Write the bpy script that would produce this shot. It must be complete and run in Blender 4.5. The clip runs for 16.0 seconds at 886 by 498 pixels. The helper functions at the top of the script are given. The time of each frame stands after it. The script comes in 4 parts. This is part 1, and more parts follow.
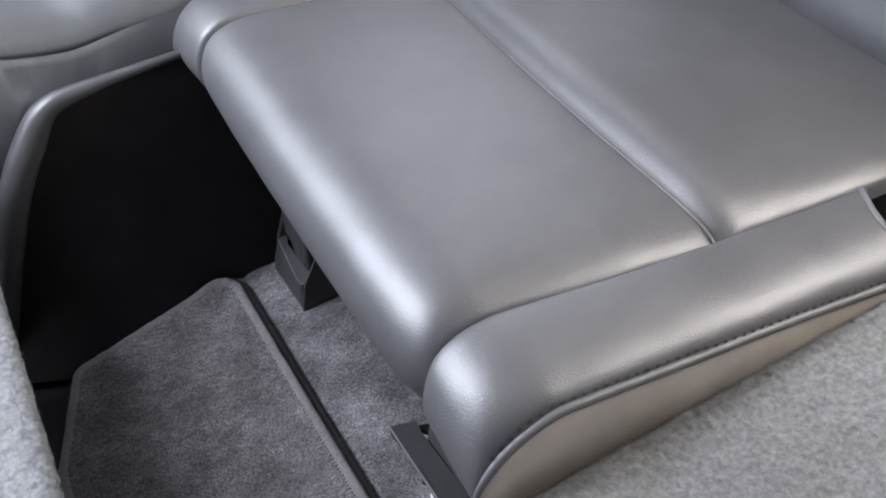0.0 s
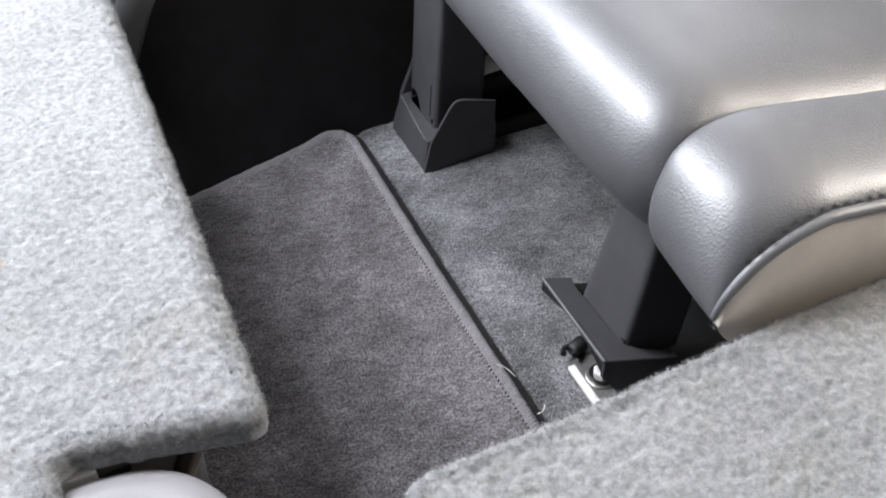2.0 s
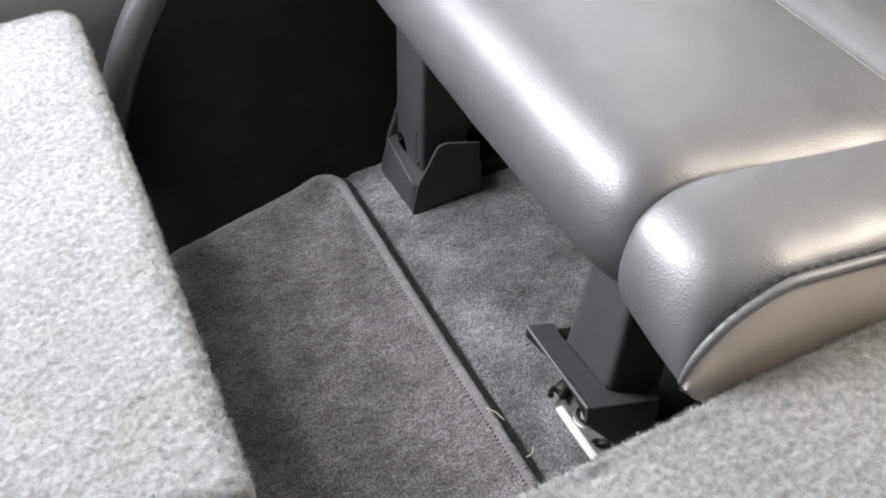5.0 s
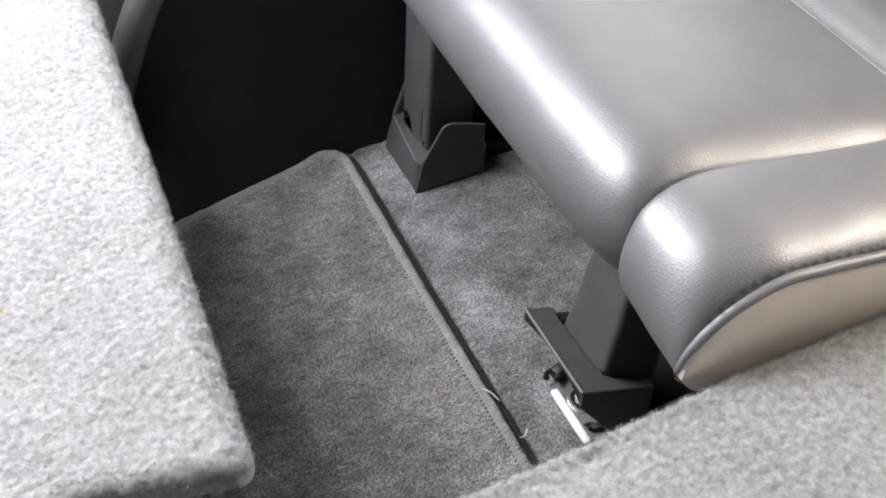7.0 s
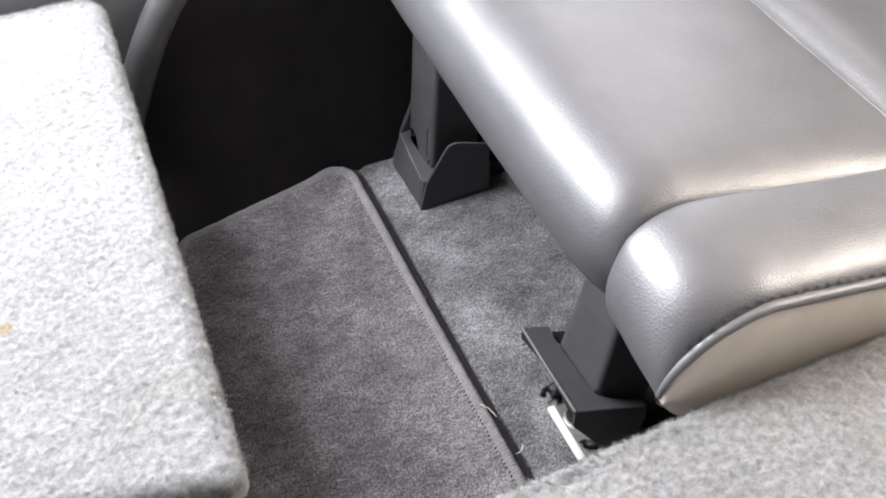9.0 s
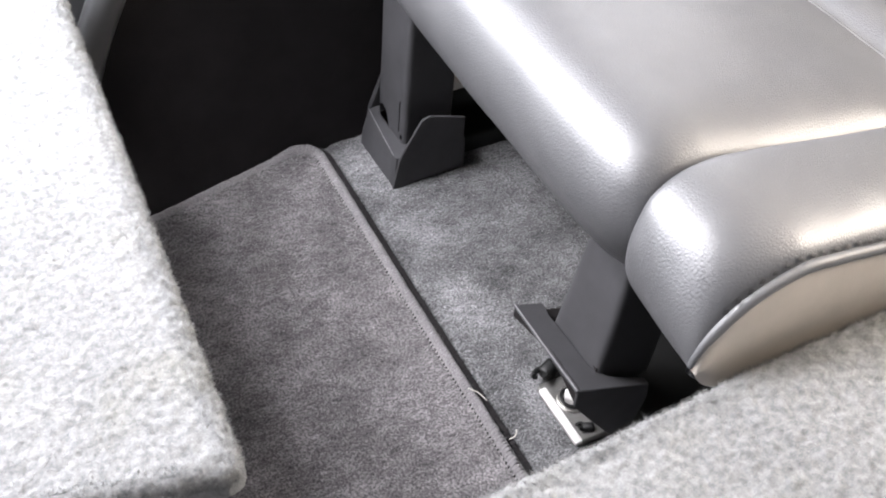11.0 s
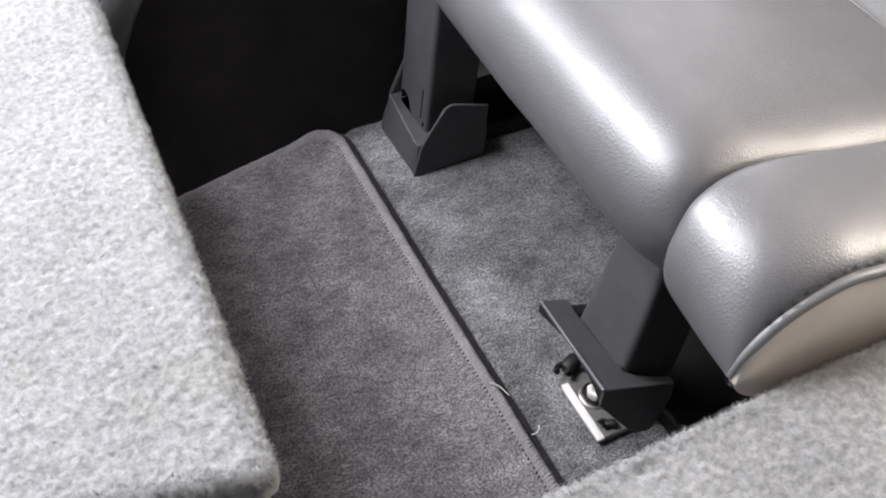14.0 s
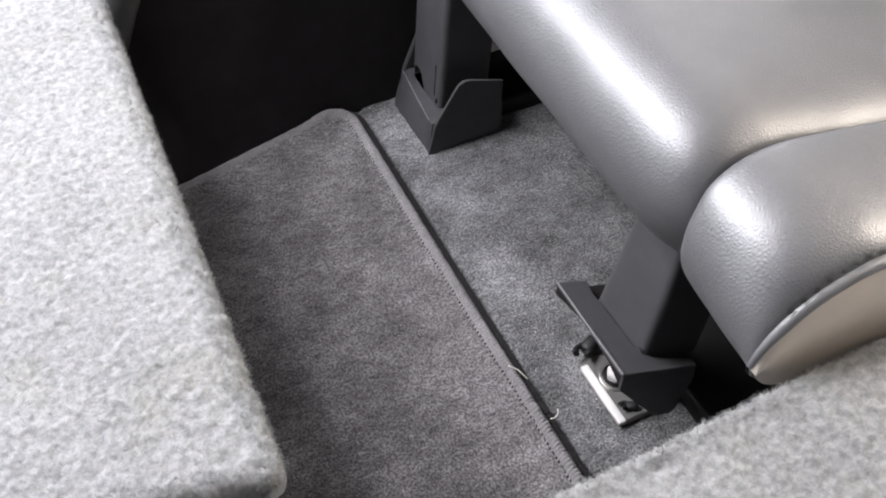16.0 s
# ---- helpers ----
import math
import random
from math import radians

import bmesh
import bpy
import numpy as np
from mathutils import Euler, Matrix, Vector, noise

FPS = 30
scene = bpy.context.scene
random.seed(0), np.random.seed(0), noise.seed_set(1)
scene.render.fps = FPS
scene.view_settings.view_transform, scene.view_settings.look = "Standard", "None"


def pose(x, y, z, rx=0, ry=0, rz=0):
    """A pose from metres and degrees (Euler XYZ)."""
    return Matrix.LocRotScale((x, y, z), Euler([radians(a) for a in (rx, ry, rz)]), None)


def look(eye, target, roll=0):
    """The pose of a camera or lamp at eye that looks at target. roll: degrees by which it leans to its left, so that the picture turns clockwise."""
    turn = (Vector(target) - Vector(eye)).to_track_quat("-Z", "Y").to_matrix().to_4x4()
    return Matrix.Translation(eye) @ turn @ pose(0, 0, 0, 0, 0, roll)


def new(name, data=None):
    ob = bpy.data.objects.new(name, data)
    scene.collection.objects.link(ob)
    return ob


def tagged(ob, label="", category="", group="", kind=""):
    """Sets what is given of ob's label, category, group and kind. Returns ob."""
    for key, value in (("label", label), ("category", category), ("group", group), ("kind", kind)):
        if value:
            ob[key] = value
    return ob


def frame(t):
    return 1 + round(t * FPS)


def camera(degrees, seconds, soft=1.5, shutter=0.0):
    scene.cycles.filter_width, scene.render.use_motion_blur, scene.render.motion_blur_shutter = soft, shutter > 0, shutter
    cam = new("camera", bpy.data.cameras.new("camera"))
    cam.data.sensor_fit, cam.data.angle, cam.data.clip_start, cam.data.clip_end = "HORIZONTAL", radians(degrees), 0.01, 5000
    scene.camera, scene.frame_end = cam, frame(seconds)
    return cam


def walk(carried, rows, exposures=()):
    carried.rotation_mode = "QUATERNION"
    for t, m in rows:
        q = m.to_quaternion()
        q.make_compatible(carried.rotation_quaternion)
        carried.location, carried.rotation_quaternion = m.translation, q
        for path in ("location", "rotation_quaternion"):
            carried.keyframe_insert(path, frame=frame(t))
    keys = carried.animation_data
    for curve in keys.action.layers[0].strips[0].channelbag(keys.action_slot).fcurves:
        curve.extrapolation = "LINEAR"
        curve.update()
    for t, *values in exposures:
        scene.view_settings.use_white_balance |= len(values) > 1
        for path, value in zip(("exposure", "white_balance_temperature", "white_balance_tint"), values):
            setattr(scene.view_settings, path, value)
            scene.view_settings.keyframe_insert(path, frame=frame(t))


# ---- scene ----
cam = camera(46.0, 16.0, soft=1.95)

PATH = [
    (0, (-0.189, -1.081, 1.016), (0.428, 0.242, -0.351), -6.2),
    (0.5, (-0.249, -1.077, 0.968), (0.411, 0.252, -0.374), -4.0),
    (1, (-0.288, -1.034, 0.916), (0.352, 0.238, -0.488), -2.4),
    (1.5, (-0.334, -1.019, 0.849), (0.311, 0.251, -0.555), 1.3),
    (2, (-0.339, -1.019, 0.831), (0.253, 0.294, -0.556), -0.4),
    (2.5, (-0.353, -1.012, 0.822), (0.212, 0.246, -0.626), -0.3),
    (3, (-0.344, -1.013, 0.826), (0.249, 0.268, -0.591), 0.7),
    (3.5, (-0.342, -1.016, 0.836), (0.225, 0.277, -0.58), -0.2),
    (4, (-0.339, -1.016, 0.836), (0.218, 0.28, -0.582), -0.1),
    (4.5, (-0.341, -1.01, 0.846), (0.195, 0.271, -0.594), -1.2),
    (5, (-0.313, -1.015, 0.884), (0.269, 0.305, -0.502), -2.6),
    (7.5, (-0.319, -1.017, 0.893), (0.243, 0.273, -0.527), 0.2),
    (8, (-0.317, -1.025, 0.89), (0.233, 0.314, -0.491), -0.2),
    (8.5, (-0.311, -1.028, 0.898), (0.224, 0.311, -0.488), -0.3),
    (9, (-0.303, -1.031, 0.921), (0.238, 0.279, -0.49), -0.7),
    (11.5, (-0.34, -0.974, 0.852), (0.322, 0.278, -0.559), 2.1),
    (12, (-0.335, -0.97, 0.854), (0.32, 0.279, -0.564), 1.9),
    (12.5, (-0.345, -0.966, 0.857), (0.282, 0.28, -0.577), 0.4),
    (13, (-0.349, -0.962, 0.845), (0.264, 0.289, -0.59), 1.4),
    (13.5, (-0.35, -0.957, 0.86), (0.274, 0.283, -0.58), 2.5),
    (14, (-0.349, -0.955, 0.864), (0.288, 0.27, -0.583), 2.8),
    (14.5, (-0.346, -0.96, 0.858), (0.287, 0.257, -0.598), 3.0),
    (15, (-0.348, -0.958, 0.859), (0.268, 0.255, -0.608), 2.6),
    (15.5, (-0.327, -0.971, 0.87), (0.217, 0.302, -0.573), -1.0),
    (16, (-0.327, -0.937, 0.858), (0.245, 0.268, -0.633), 0.2),
]
EXPOSURES = [(0, 0.05, 5900, 10), (0.5, -0.77, 5850, 12), (1.0, -0.1, 5950, 11), (1.4, 0.58, 6150, 8), (2.5, 0.63, 6200, 8), (4.5, 0.64, 6400, 9), (8.5, 0.85, 6400, 10), (11.5, 1.05, 6400, 10), (12.2, 1.0, 6400, 10), (13, 0.74, 6400, 10), (14, 0.62, 6400, 10), (16, 0.62, 6400, 10)]
walk(cam, [(t, look(eye, target, roll)) for t, eye, target, roll in PATH], EXPOSURES)

# ---- world, window and added lamps, exposure ----
world = bpy.data.worlds.new("overcast_sky")
world.use_nodes = True
scene.world = world
wn = world.node_tree.nodes
sky = wn.new("ShaderNodeTexSky")
sky.sky_type, sky.sun_disc, sky.sun_elevation, sky.sun_rotation = "NISHITA", False, radians(38), radians(-40)
world.node_tree.links.new(sky.outputs[0], wn["Background"].inputs[0])
wn["Background"].inputs[1].default_value = 0.07


def area_lamp(name, at, target, width, height, power, colour):
    lamp = bpy.data.lights.new(name, "AREA")
    lamp.shape, lamp.size, lamp.size_y, lamp.energy, lamp.color = "RECTANGLE", width, height, power, colour
    ob = new(name, lamp)
    ob.matrix_world = look(at, target)
    return ob


sun_lamp = bpy.data.lights.new("sun", "SUN")
sun_lamp.energy, sun_lamp.angle, sun_lamp.color = 0.6, radians(20), (1, 0.96, 0.9)
new("sun", sun_lamp).matrix_world = look((-1, 1.2, 1.6), (0, 0, 0))
# lamps for the side windows and windscreen; roof, rear and near ones are added
area_lamp("far_window_light", (-0.9, 0.36, 0.88), (-0.5, -0.5, 0.6), 1.6, 0.44, 16, (0.97, 0.96, 1.0))
# added fill in the quarter window, turned up to brighten the headliner
area_lamp("quarter_fill_light", (0.72, 0.36, 0.88), (0.6, -0.35, 1.1), 0.6, 0.32, 3, (0.97, 0.96, 1.0))
# added fill at the rear, turned up at the headliner the leather mirrors
area_lamp("rear_fill_light", (1.42, -0.65, 1.0), (0.9, -0.65, 1.55), 1.3, 0.4, 23, (0.98, 0.96, 0.95))
area_lamp("windscreen_light", (-1.8, -0.05, 0.93), (-0.3, -0.2, 0.7), 0.6, 0.4, 1.5, (0.97, 0.96, 1.0))
# two added roof lamps: the nose highlight and the key light
area_lamp("added_roof_light", (-0.24, 0.17, 1.235), (-0.24, 0.1, 0), 0.64, 0.26, 2.2, (0.97, 0.96, 1.0))
area_lamp("added_front_roof_light", (-0.73, 0.02, 1.235), (-0.55, 0.0, 0), 0.46, 0.56, 25, (0.97, 0.96, 1.0))
# added warm lamp for the glint along the cushion's near seam
area_lamp("added_warm_light", (1.06, -0.975, 0.99), (0.9, -0.6, 0.93), 0.6, 0.46, 17, (1.0, 0.87, 0.72))

# ---- materials ----


class Nodes:
    """A node material under construction."""

    def __init__(self, name):
        self.mat = bpy.data.materials.new(name)
        self.mat.use_nodes = True
        self.tree = self.mat.node_tree
        self.bsdf = self.tree.nodes["Principled BSDF"]
        self.place = self.add("ShaderNodeTexCoord").outputs["Object"]

    def add(self, kind, **values):
        node = self.tree.nodes.new(kind)
        for key, value in values.items():
            node.inputs[key.replace("_", " ")].default_value = value
        return node

    def link(self, a, b):
        self.tree.links.new(a, b)

    def noise(self, scale, detail=3.0, rough=0.6, stretch=None):
        node = self.add("ShaderNodeTexNoise", Scale=scale, Detail=detail, Roughness=rough)
        place = self.place
        if stretch:
            m = self.add("ShaderNodeMapping")
            m.inputs["Scale"].default_value = stretch
            self.link(place, m.inputs[0])
            place = m.outputs[0]
        self.link(place, node.inputs["Vector"])
        return node.outputs["Fac"]

    def cells(self, scale, feature="F1"):
        node = self.add("ShaderNodeTexVoronoi", Scale=scale)
        node.feature = feature
        self.link(self.place, node.inputs["Vector"])
        return node.outputs["Distance"]

    def ramp(self, fac, low, high, a=0.3, b=0.7):
        node = self.add("ShaderNodeValToRGB")
        e = node.color_ramp.elements
        e[0].position, e[1].position = a, b
        e[0].color, e[1].color = (*low, 1), (*high, 1)
        self.link(fac, node.inputs[0])
        return node.outputs[0]

    def mix(self, fac, a, b, blend="MIX"):
        node = self.add("ShaderNodeMix")
        node.data_type, node.blend_type = "RGBA", blend
        if isinstance(fac, (int, float)):
            node.inputs[0].default_value = fac
        else:
            self.link(fac, node.inputs[0])
        for socket, value in ((node.inputs[6], a), (node.inputs[7], b)):
            if isinstance(value, tuple):
                socket.default_value = (*value, 1)
            else:
                self.link(value, socket)
        return node.outputs[2]

    def bump(self, fac, strength, distance, before=None):
        node = self.add("ShaderNodeBump", Strength=strength, Distance=distance)
        self.link(fac, node.inputs["Height"])
        if before:
            self.link(before, node.inputs["Normal"])
        return node.outputs[0]

    def marked(self, colour, band=None, stain=None):
        """A lighter, wavering band (centre x, half width, gain) and a small round stain (place, radius, tint)."""
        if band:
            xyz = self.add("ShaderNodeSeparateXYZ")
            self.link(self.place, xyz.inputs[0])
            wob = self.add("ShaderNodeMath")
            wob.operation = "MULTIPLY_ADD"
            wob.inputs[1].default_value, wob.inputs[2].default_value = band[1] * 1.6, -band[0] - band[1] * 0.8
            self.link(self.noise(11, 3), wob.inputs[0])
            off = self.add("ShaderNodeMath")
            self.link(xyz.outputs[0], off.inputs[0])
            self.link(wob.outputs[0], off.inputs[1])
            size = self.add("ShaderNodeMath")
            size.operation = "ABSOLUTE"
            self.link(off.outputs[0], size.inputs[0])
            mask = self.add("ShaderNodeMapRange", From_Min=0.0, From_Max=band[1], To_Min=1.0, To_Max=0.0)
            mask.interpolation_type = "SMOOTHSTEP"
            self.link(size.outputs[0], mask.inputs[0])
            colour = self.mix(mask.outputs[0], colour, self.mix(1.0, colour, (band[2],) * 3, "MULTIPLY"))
        if stain:
            far = self.add("ShaderNodeVectorMath")
            far.operation = "DISTANCE"
            far.inputs[1].default_value = stain[0]
            self.link(self.place, far.inputs[0])
            edge = self.add("ShaderNodeMath")
            edge.operation = "MULTIPLY_ADD"
            edge.inputs[1].default_value, edge.inputs[2].default_value = stain[1] * 0.9, -stain[1] * 0.45
            self.link(self.noise(220, 3), edge.inputs[0])
            total = self.add("ShaderNodeMath")
            self.link(far.outputs["Value"], total.inputs[0])
            self.link(edge.outputs[0], total.inputs[1])
            mask = self.add("ShaderNodeMapRange", From_Min=stain[1] * 0.4, From_Max=stain[1], To_Min=0.8, To_Max=0.0)
            self.link(total.outputs[0], mask.inputs[0])
            colour = self.mix(mask.outputs[0], colour, self.mix(1.0, colour, stain[2], "MULTIPLY"))
        return colour

    def done(self, colour=None, rough=0.5, normal=None, metal=0.0, sheen=0.0, spec=0.5):
        if isinstance(colour, tuple):
            self.bsdf.inputs["Base Color"].default_value = (*colour, 1)
        elif colour:
            self.link(colour, self.bsdf.inputs["Base Color"])
        if isinstance(rough, (int, float)):
            self.bsdf.inputs["Roughness"].default_value = rough
        else:
            self.link(rough, self.bsdf.inputs["Roughness"])
        if normal:
            self.link(normal, self.bsdf.inputs["Normal"])
        self.bsdf.inputs["Metallic"].default_value = metal
        self.bsdf.inputs["Sheen Weight"].default_value = sheen
        self.bsdf.inputs["Specular IOR Level"].default_value = spec
        return self.mat


def leather(name, low, high, rough=0.36, grain=0.35, pearl=0.0):
    """Pebbled hide with a pearly finish: creases between small cells, fine pores, soft folds."""
    n = Nodes(name)
    colour = n.ramp(n.noise(14, 4), low, high)
    creases = n.ramp(n.cells(350, "DISTANCE_TO_EDGE"), (0, 0, 0), (1, 1, 1), 0.0, 0.32)
    fold = n.noise(60, 3)
    normal = n.bump(creases, grain, 0.0005, n.bump(n.noise(620, 3, 0.6), grain * 0.6, 0.0005, n.bump(fold, 0.05, 0.002, n.bump(n.noise(1500, 2), 0.1, 0.0003))))
    gloss = n.add("ShaderNodeMapRange", To_Min=rough - 0.05, To_Max=rough + 0.09)
    n.link(n.noise(35, 4), gloss.inputs[0])
    return n.done(colour, gloss.outputs[0], normal, metal=pearl, spec=0.95)


def pile(name, low, high, scale, patch=0.25, warm=None, stretch=None, band=None, stain=None, sheen=0.25, flat=True):
    """Carpet: fine fleck over broad brushed patches."""
    n = Nodes(name)
    fleck = n.ramp(n.noise(scale, 4, 0.75, stretch or ((1, 1, 0.02) if flat else None)), low, high, 0.36, 0.64)
    broad = n.ramp(n.noise(9, 3), (1 - patch,) * 3, (1 + patch * 0.6,) * 3, 0.3, 0.7)
    brushed = n.ramp(n.noise(60, 3, 0.6, (0.4, 1.0, 1.0)), (1 - patch * 0.3,) * 3, (1 + patch * 0.25,) * 3, 0.3, 0.7)
    colour = n.mix(1.0, n.mix(1.0, fleck, broad, "MULTIPLY"), brushed, "MULTIPLY")
    if warm:
        colour = n.mix(n.ramp(n.noise(16, 4), (0, 0, 0), (1, 1, 1), 0.5, 0.75), colour, n.mix(1.0, colour, warm, "MULTIPLY"))
    colour = n.marked(colour, band, stain)
    normal = n.bump(n.noise(scale * 0.8, 4, 0.8), 0.6, 0.0015)
    return n.done(colour, 0.95, normal, sheen=sheen, spec=0.15)


def carpet(name, low, high, patch, band=None):
    """Cut pile: sharp tuft fleck, pale specks, brushed streaks and broad traffic patches."""
    n = Nodes(name)
    flat = (1, 1, 0.02)
    colour = n.ramp(n.noise(380, 2.5, 0.65, flat), low, high, 0.4, 0.6)
    colour = n.mix(1.0, colour, n.ramp(n.noise(760, 1, 0.5, flat), (0.89,) * 3, (1.12,) * 3, 0.4, 0.6), "MULTIPLY")
    colour = n.mix(1.0, colour, n.ramp(n.noise(330, 2, 0.6, flat), (1.0,) * 3, (1.6,) * 3, 0.6, 0.7), "MULTIPLY")
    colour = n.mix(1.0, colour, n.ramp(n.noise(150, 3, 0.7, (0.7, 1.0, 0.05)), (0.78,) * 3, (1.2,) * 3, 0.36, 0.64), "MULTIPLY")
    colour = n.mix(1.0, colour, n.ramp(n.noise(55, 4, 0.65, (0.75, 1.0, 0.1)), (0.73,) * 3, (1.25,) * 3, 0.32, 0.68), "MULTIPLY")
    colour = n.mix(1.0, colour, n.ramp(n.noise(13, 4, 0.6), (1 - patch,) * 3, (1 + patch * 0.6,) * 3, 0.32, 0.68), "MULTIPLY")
    return n.done(n.marked(colour, band), 0.95, n.bump(n.noise(600, 3, 0.7), 0.5, 0.0012), sheen=0.4, spec=0.12)


def fibre(name, low, high, band=None, stain=None, tuft=(650, 0.72, 1.35), patch=0.2, flat=True):
    n = Nodes(name)
    geo = n.add("ShaderNodeNewGeometry")
    colour = n.ramp(geo.outputs["Random Per Island"], low, high, 0.0, 1.0)
    colour = n.mix(1.0, colour, n.ramp(n.noise(tuft[0], 2.5, 0.6, (1, 1, 0.02) if flat else None), (tuft[1],) * 3, (tuft[2],) * 3, 0.43, 0.57), "MULTIPLY")
    broad = n.mix(1.0, n.ramp(n.noise(9, 3), (1 - patch,) * 3, (1 + patch * 0.6,) * 3, 0.3, 0.7), n.ramp(n.noise(60, 3, 0.6, (0.4, 1.0, 1.0)), (0.86,) * 3, (1.12,) * 3, 0.3, 0.7), "MULTIPLY")
    return n.done(n.marked(n.mix(1.0, colour, broad, "MULTIPLY"), band, stain), 0.9, sheen=0.2, spec=0.15)


def plastic(name, low, high, rough=0.5, grain=0.2, spec=0.4):
    n = Nodes(name)
    normal = n.bump(n.noise(1400, 3, 0.7), grain, 0.0003)
    gloss = n.add("ShaderNodeMapRange", To_Min=rough - 0.06, To_Max=rough + 0.08)
    n.link(n.noise(40, 4), gloss.inputs[0])
    return n.done(n.ramp(n.noise(25, 4), low, high), gloss.outputs[0], normal, spec=spec)


def metal(name, tone, rough):
    n = Nodes(name)
    return n.done(n.ramp(n.noise(90, 4), tuple(0.75 * c for c in tone), tone), rough, n.bump(n.noise(300, 3), 0.15, 0.0005), metal=1.0)


LEATHER = leather("grey_leather", (0.1, 0.1, 0.105), (0.12, 0.12, 0.125), 0.41, 0.22, 0.3)
TRIM_LEATHER = leather("body_side_leather", (0.165, 0.169, 0.174), (0.2, 0.203, 0.209), 0.36, 0.35)
DOOR_LEATHER = leather("soft_door_leather", (0.09, 0.092, 0.095), (0.11, 0.112, 0.115), 0.36, 0.2, 0.3)
PIPING = leather("piping_leather", (0.1, 0.1, 0.105), (0.115, 0.115, 0.12), 0.5, 0.15, 0.1)
SIDE_VINYL = leather("taupe_vinyl", (0.36, 0.325, 0.285), (0.46, 0.415, 0.365), 0.55, 0.1)
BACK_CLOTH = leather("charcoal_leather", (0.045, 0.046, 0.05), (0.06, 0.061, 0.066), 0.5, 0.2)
STAIN = ((-0.411, -0.427, 0.327), 0.009, (0.95, 0.74, 0.42))
FELT = pile("light_felt", (0.135, 0.137, 0.14), (0.24, 0.242, 0.245), 190, 0.1, (0.93, 0.92, 0.86), stain=STAIN, flat=False)
FELT_FIBRE = fibre("felt_fibre", (0.122, 0.124, 0.127), (0.27, 0.27, 0.27), None, STAIN, (190, 0.8, 1.12), flat=False)
# lighter band on the floor carpet along the mat
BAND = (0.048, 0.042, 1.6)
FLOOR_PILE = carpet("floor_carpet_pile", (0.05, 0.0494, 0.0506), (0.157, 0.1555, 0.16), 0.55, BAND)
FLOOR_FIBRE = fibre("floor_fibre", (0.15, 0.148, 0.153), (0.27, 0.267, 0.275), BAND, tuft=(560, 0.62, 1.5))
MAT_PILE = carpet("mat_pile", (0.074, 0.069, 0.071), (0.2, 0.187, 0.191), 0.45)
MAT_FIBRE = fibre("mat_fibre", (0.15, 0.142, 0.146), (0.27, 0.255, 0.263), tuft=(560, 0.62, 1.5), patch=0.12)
BINDING = pile("mat_binding", (0.12, 0.113, 0.116), (0.3, 0.284, 0.29), 500, 0.2, stretch=(1, 4, 1))
BINDING_FIBRE = fibre("binding_fibre", (0.11, 0.104, 0.107), (0.44, 0.416, 0.43), tuft=(500, 0.6, 1.4), patch=0.1)
YARN = pile("grey_yarn", (0.3, 0.29, 0.285), (0.42, 0.41, 0.4), 900, 0.1)
PALE_YARN = pile("pale_yarn", (0.5, 0.48, 0.43), (0.65, 0.62, 0.57), 900, 0.1)
SEAM_DARK = leather("dark_seam", (0.02, 0.02, 0.0205), (0.03, 0.0295, 0.0305), 0.6, 0.1)
# dark colour stands in for the shadow beside the mat's binding
EDGE_SHADE = pile("edge_shade_pile", (0.025, 0.022, 0.023), (0.06, 0.055, 0.057), 600, 0.2, sheen=0.0)
# near-black colour for the shade inside the mat's stitch holes
HOLE_SHADE = pile("hole_shade", (0.012, 0.011, 0.011), (0.022, 0.02, 0.02), 900, 0.1, sheen=0.0)
BLACK_PANEL = plastic("black_side_panel", (0.014, 0.0125, 0.0128), (0.02, 0.018, 0.0183), 0.6, 0.3, 0.12)
RIM = plastic("soft_grey_rim", (0.05, 0.05, 0.052), (0.062, 0.062, 0.064), 0.34, 0.2, 0.55)
COVER = plastic("charcoal_plastic", (0.046, 0.045, 0.048), (0.058, 0.057, 0.061), 0.6, 0.3, 0.3)
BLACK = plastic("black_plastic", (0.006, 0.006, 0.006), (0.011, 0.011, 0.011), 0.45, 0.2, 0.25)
CAP = plastic("pale_grey_plastic", (0.15, 0.146, 0.153), (0.175, 0.17, 0.178), 0.5, 0.2)
LINING = plastic("taupe_backing", (0.13, 0.11, 0.093), (0.17, 0.146, 0.124), 0.7, 0.3)
STEEL = metal("zinc_steel", (0.62, 0.6, 0.57), 0.38)
PALE_STEEL = plastic("white_zinc", (0.6, 0.58, 0.57), (0.7, 0.68, 0.67), 0.45, 0.2)
DULL_STEEL = metal("dull_steel", (0.3, 0.29, 0.28), 0.55)
HEADLINER = pile("tan_headliner", (0.7, 0.67, 0.63), (0.77, 0.74, 0.7), 500, 0.1)

# ---- building helpers ----
RNG = np.random.default_rng(4)


def mesh_object(name, verts, faces, material, smooth=True):
    me = bpy.data.meshes.new(name)
    me.from_pydata([tuple(v) for v in np.asarray(verts).reshape(-1, 3).tolist()], [], faces)
    me.materials.append(material)
    if smooth:
        me.shade_smooth()
    return new(name, me)


def attach(ob, parent, label=""):
    if parent:
        ob.parent = parent
        if parent.type == "EMPTY":
            ob.matrix_parent_inverse = Matrix.Translation(parent.location).inverted()
    return tagged(ob, label)


def part(name, bm, material, parent=None, label="", smooth=True):
    me = bpy.data.meshes.new(name)
    bmesh.ops.recalc_face_normals(bm, faces=bm.faces)
    bm.to_mesh(me)
    bm.free()
    me.materials.append(material)
    if smooth:
        me.shade_smooth()
        me.set_sharp_from_angle(angle=radians(32))
    return attach(new(name, me), parent, label)


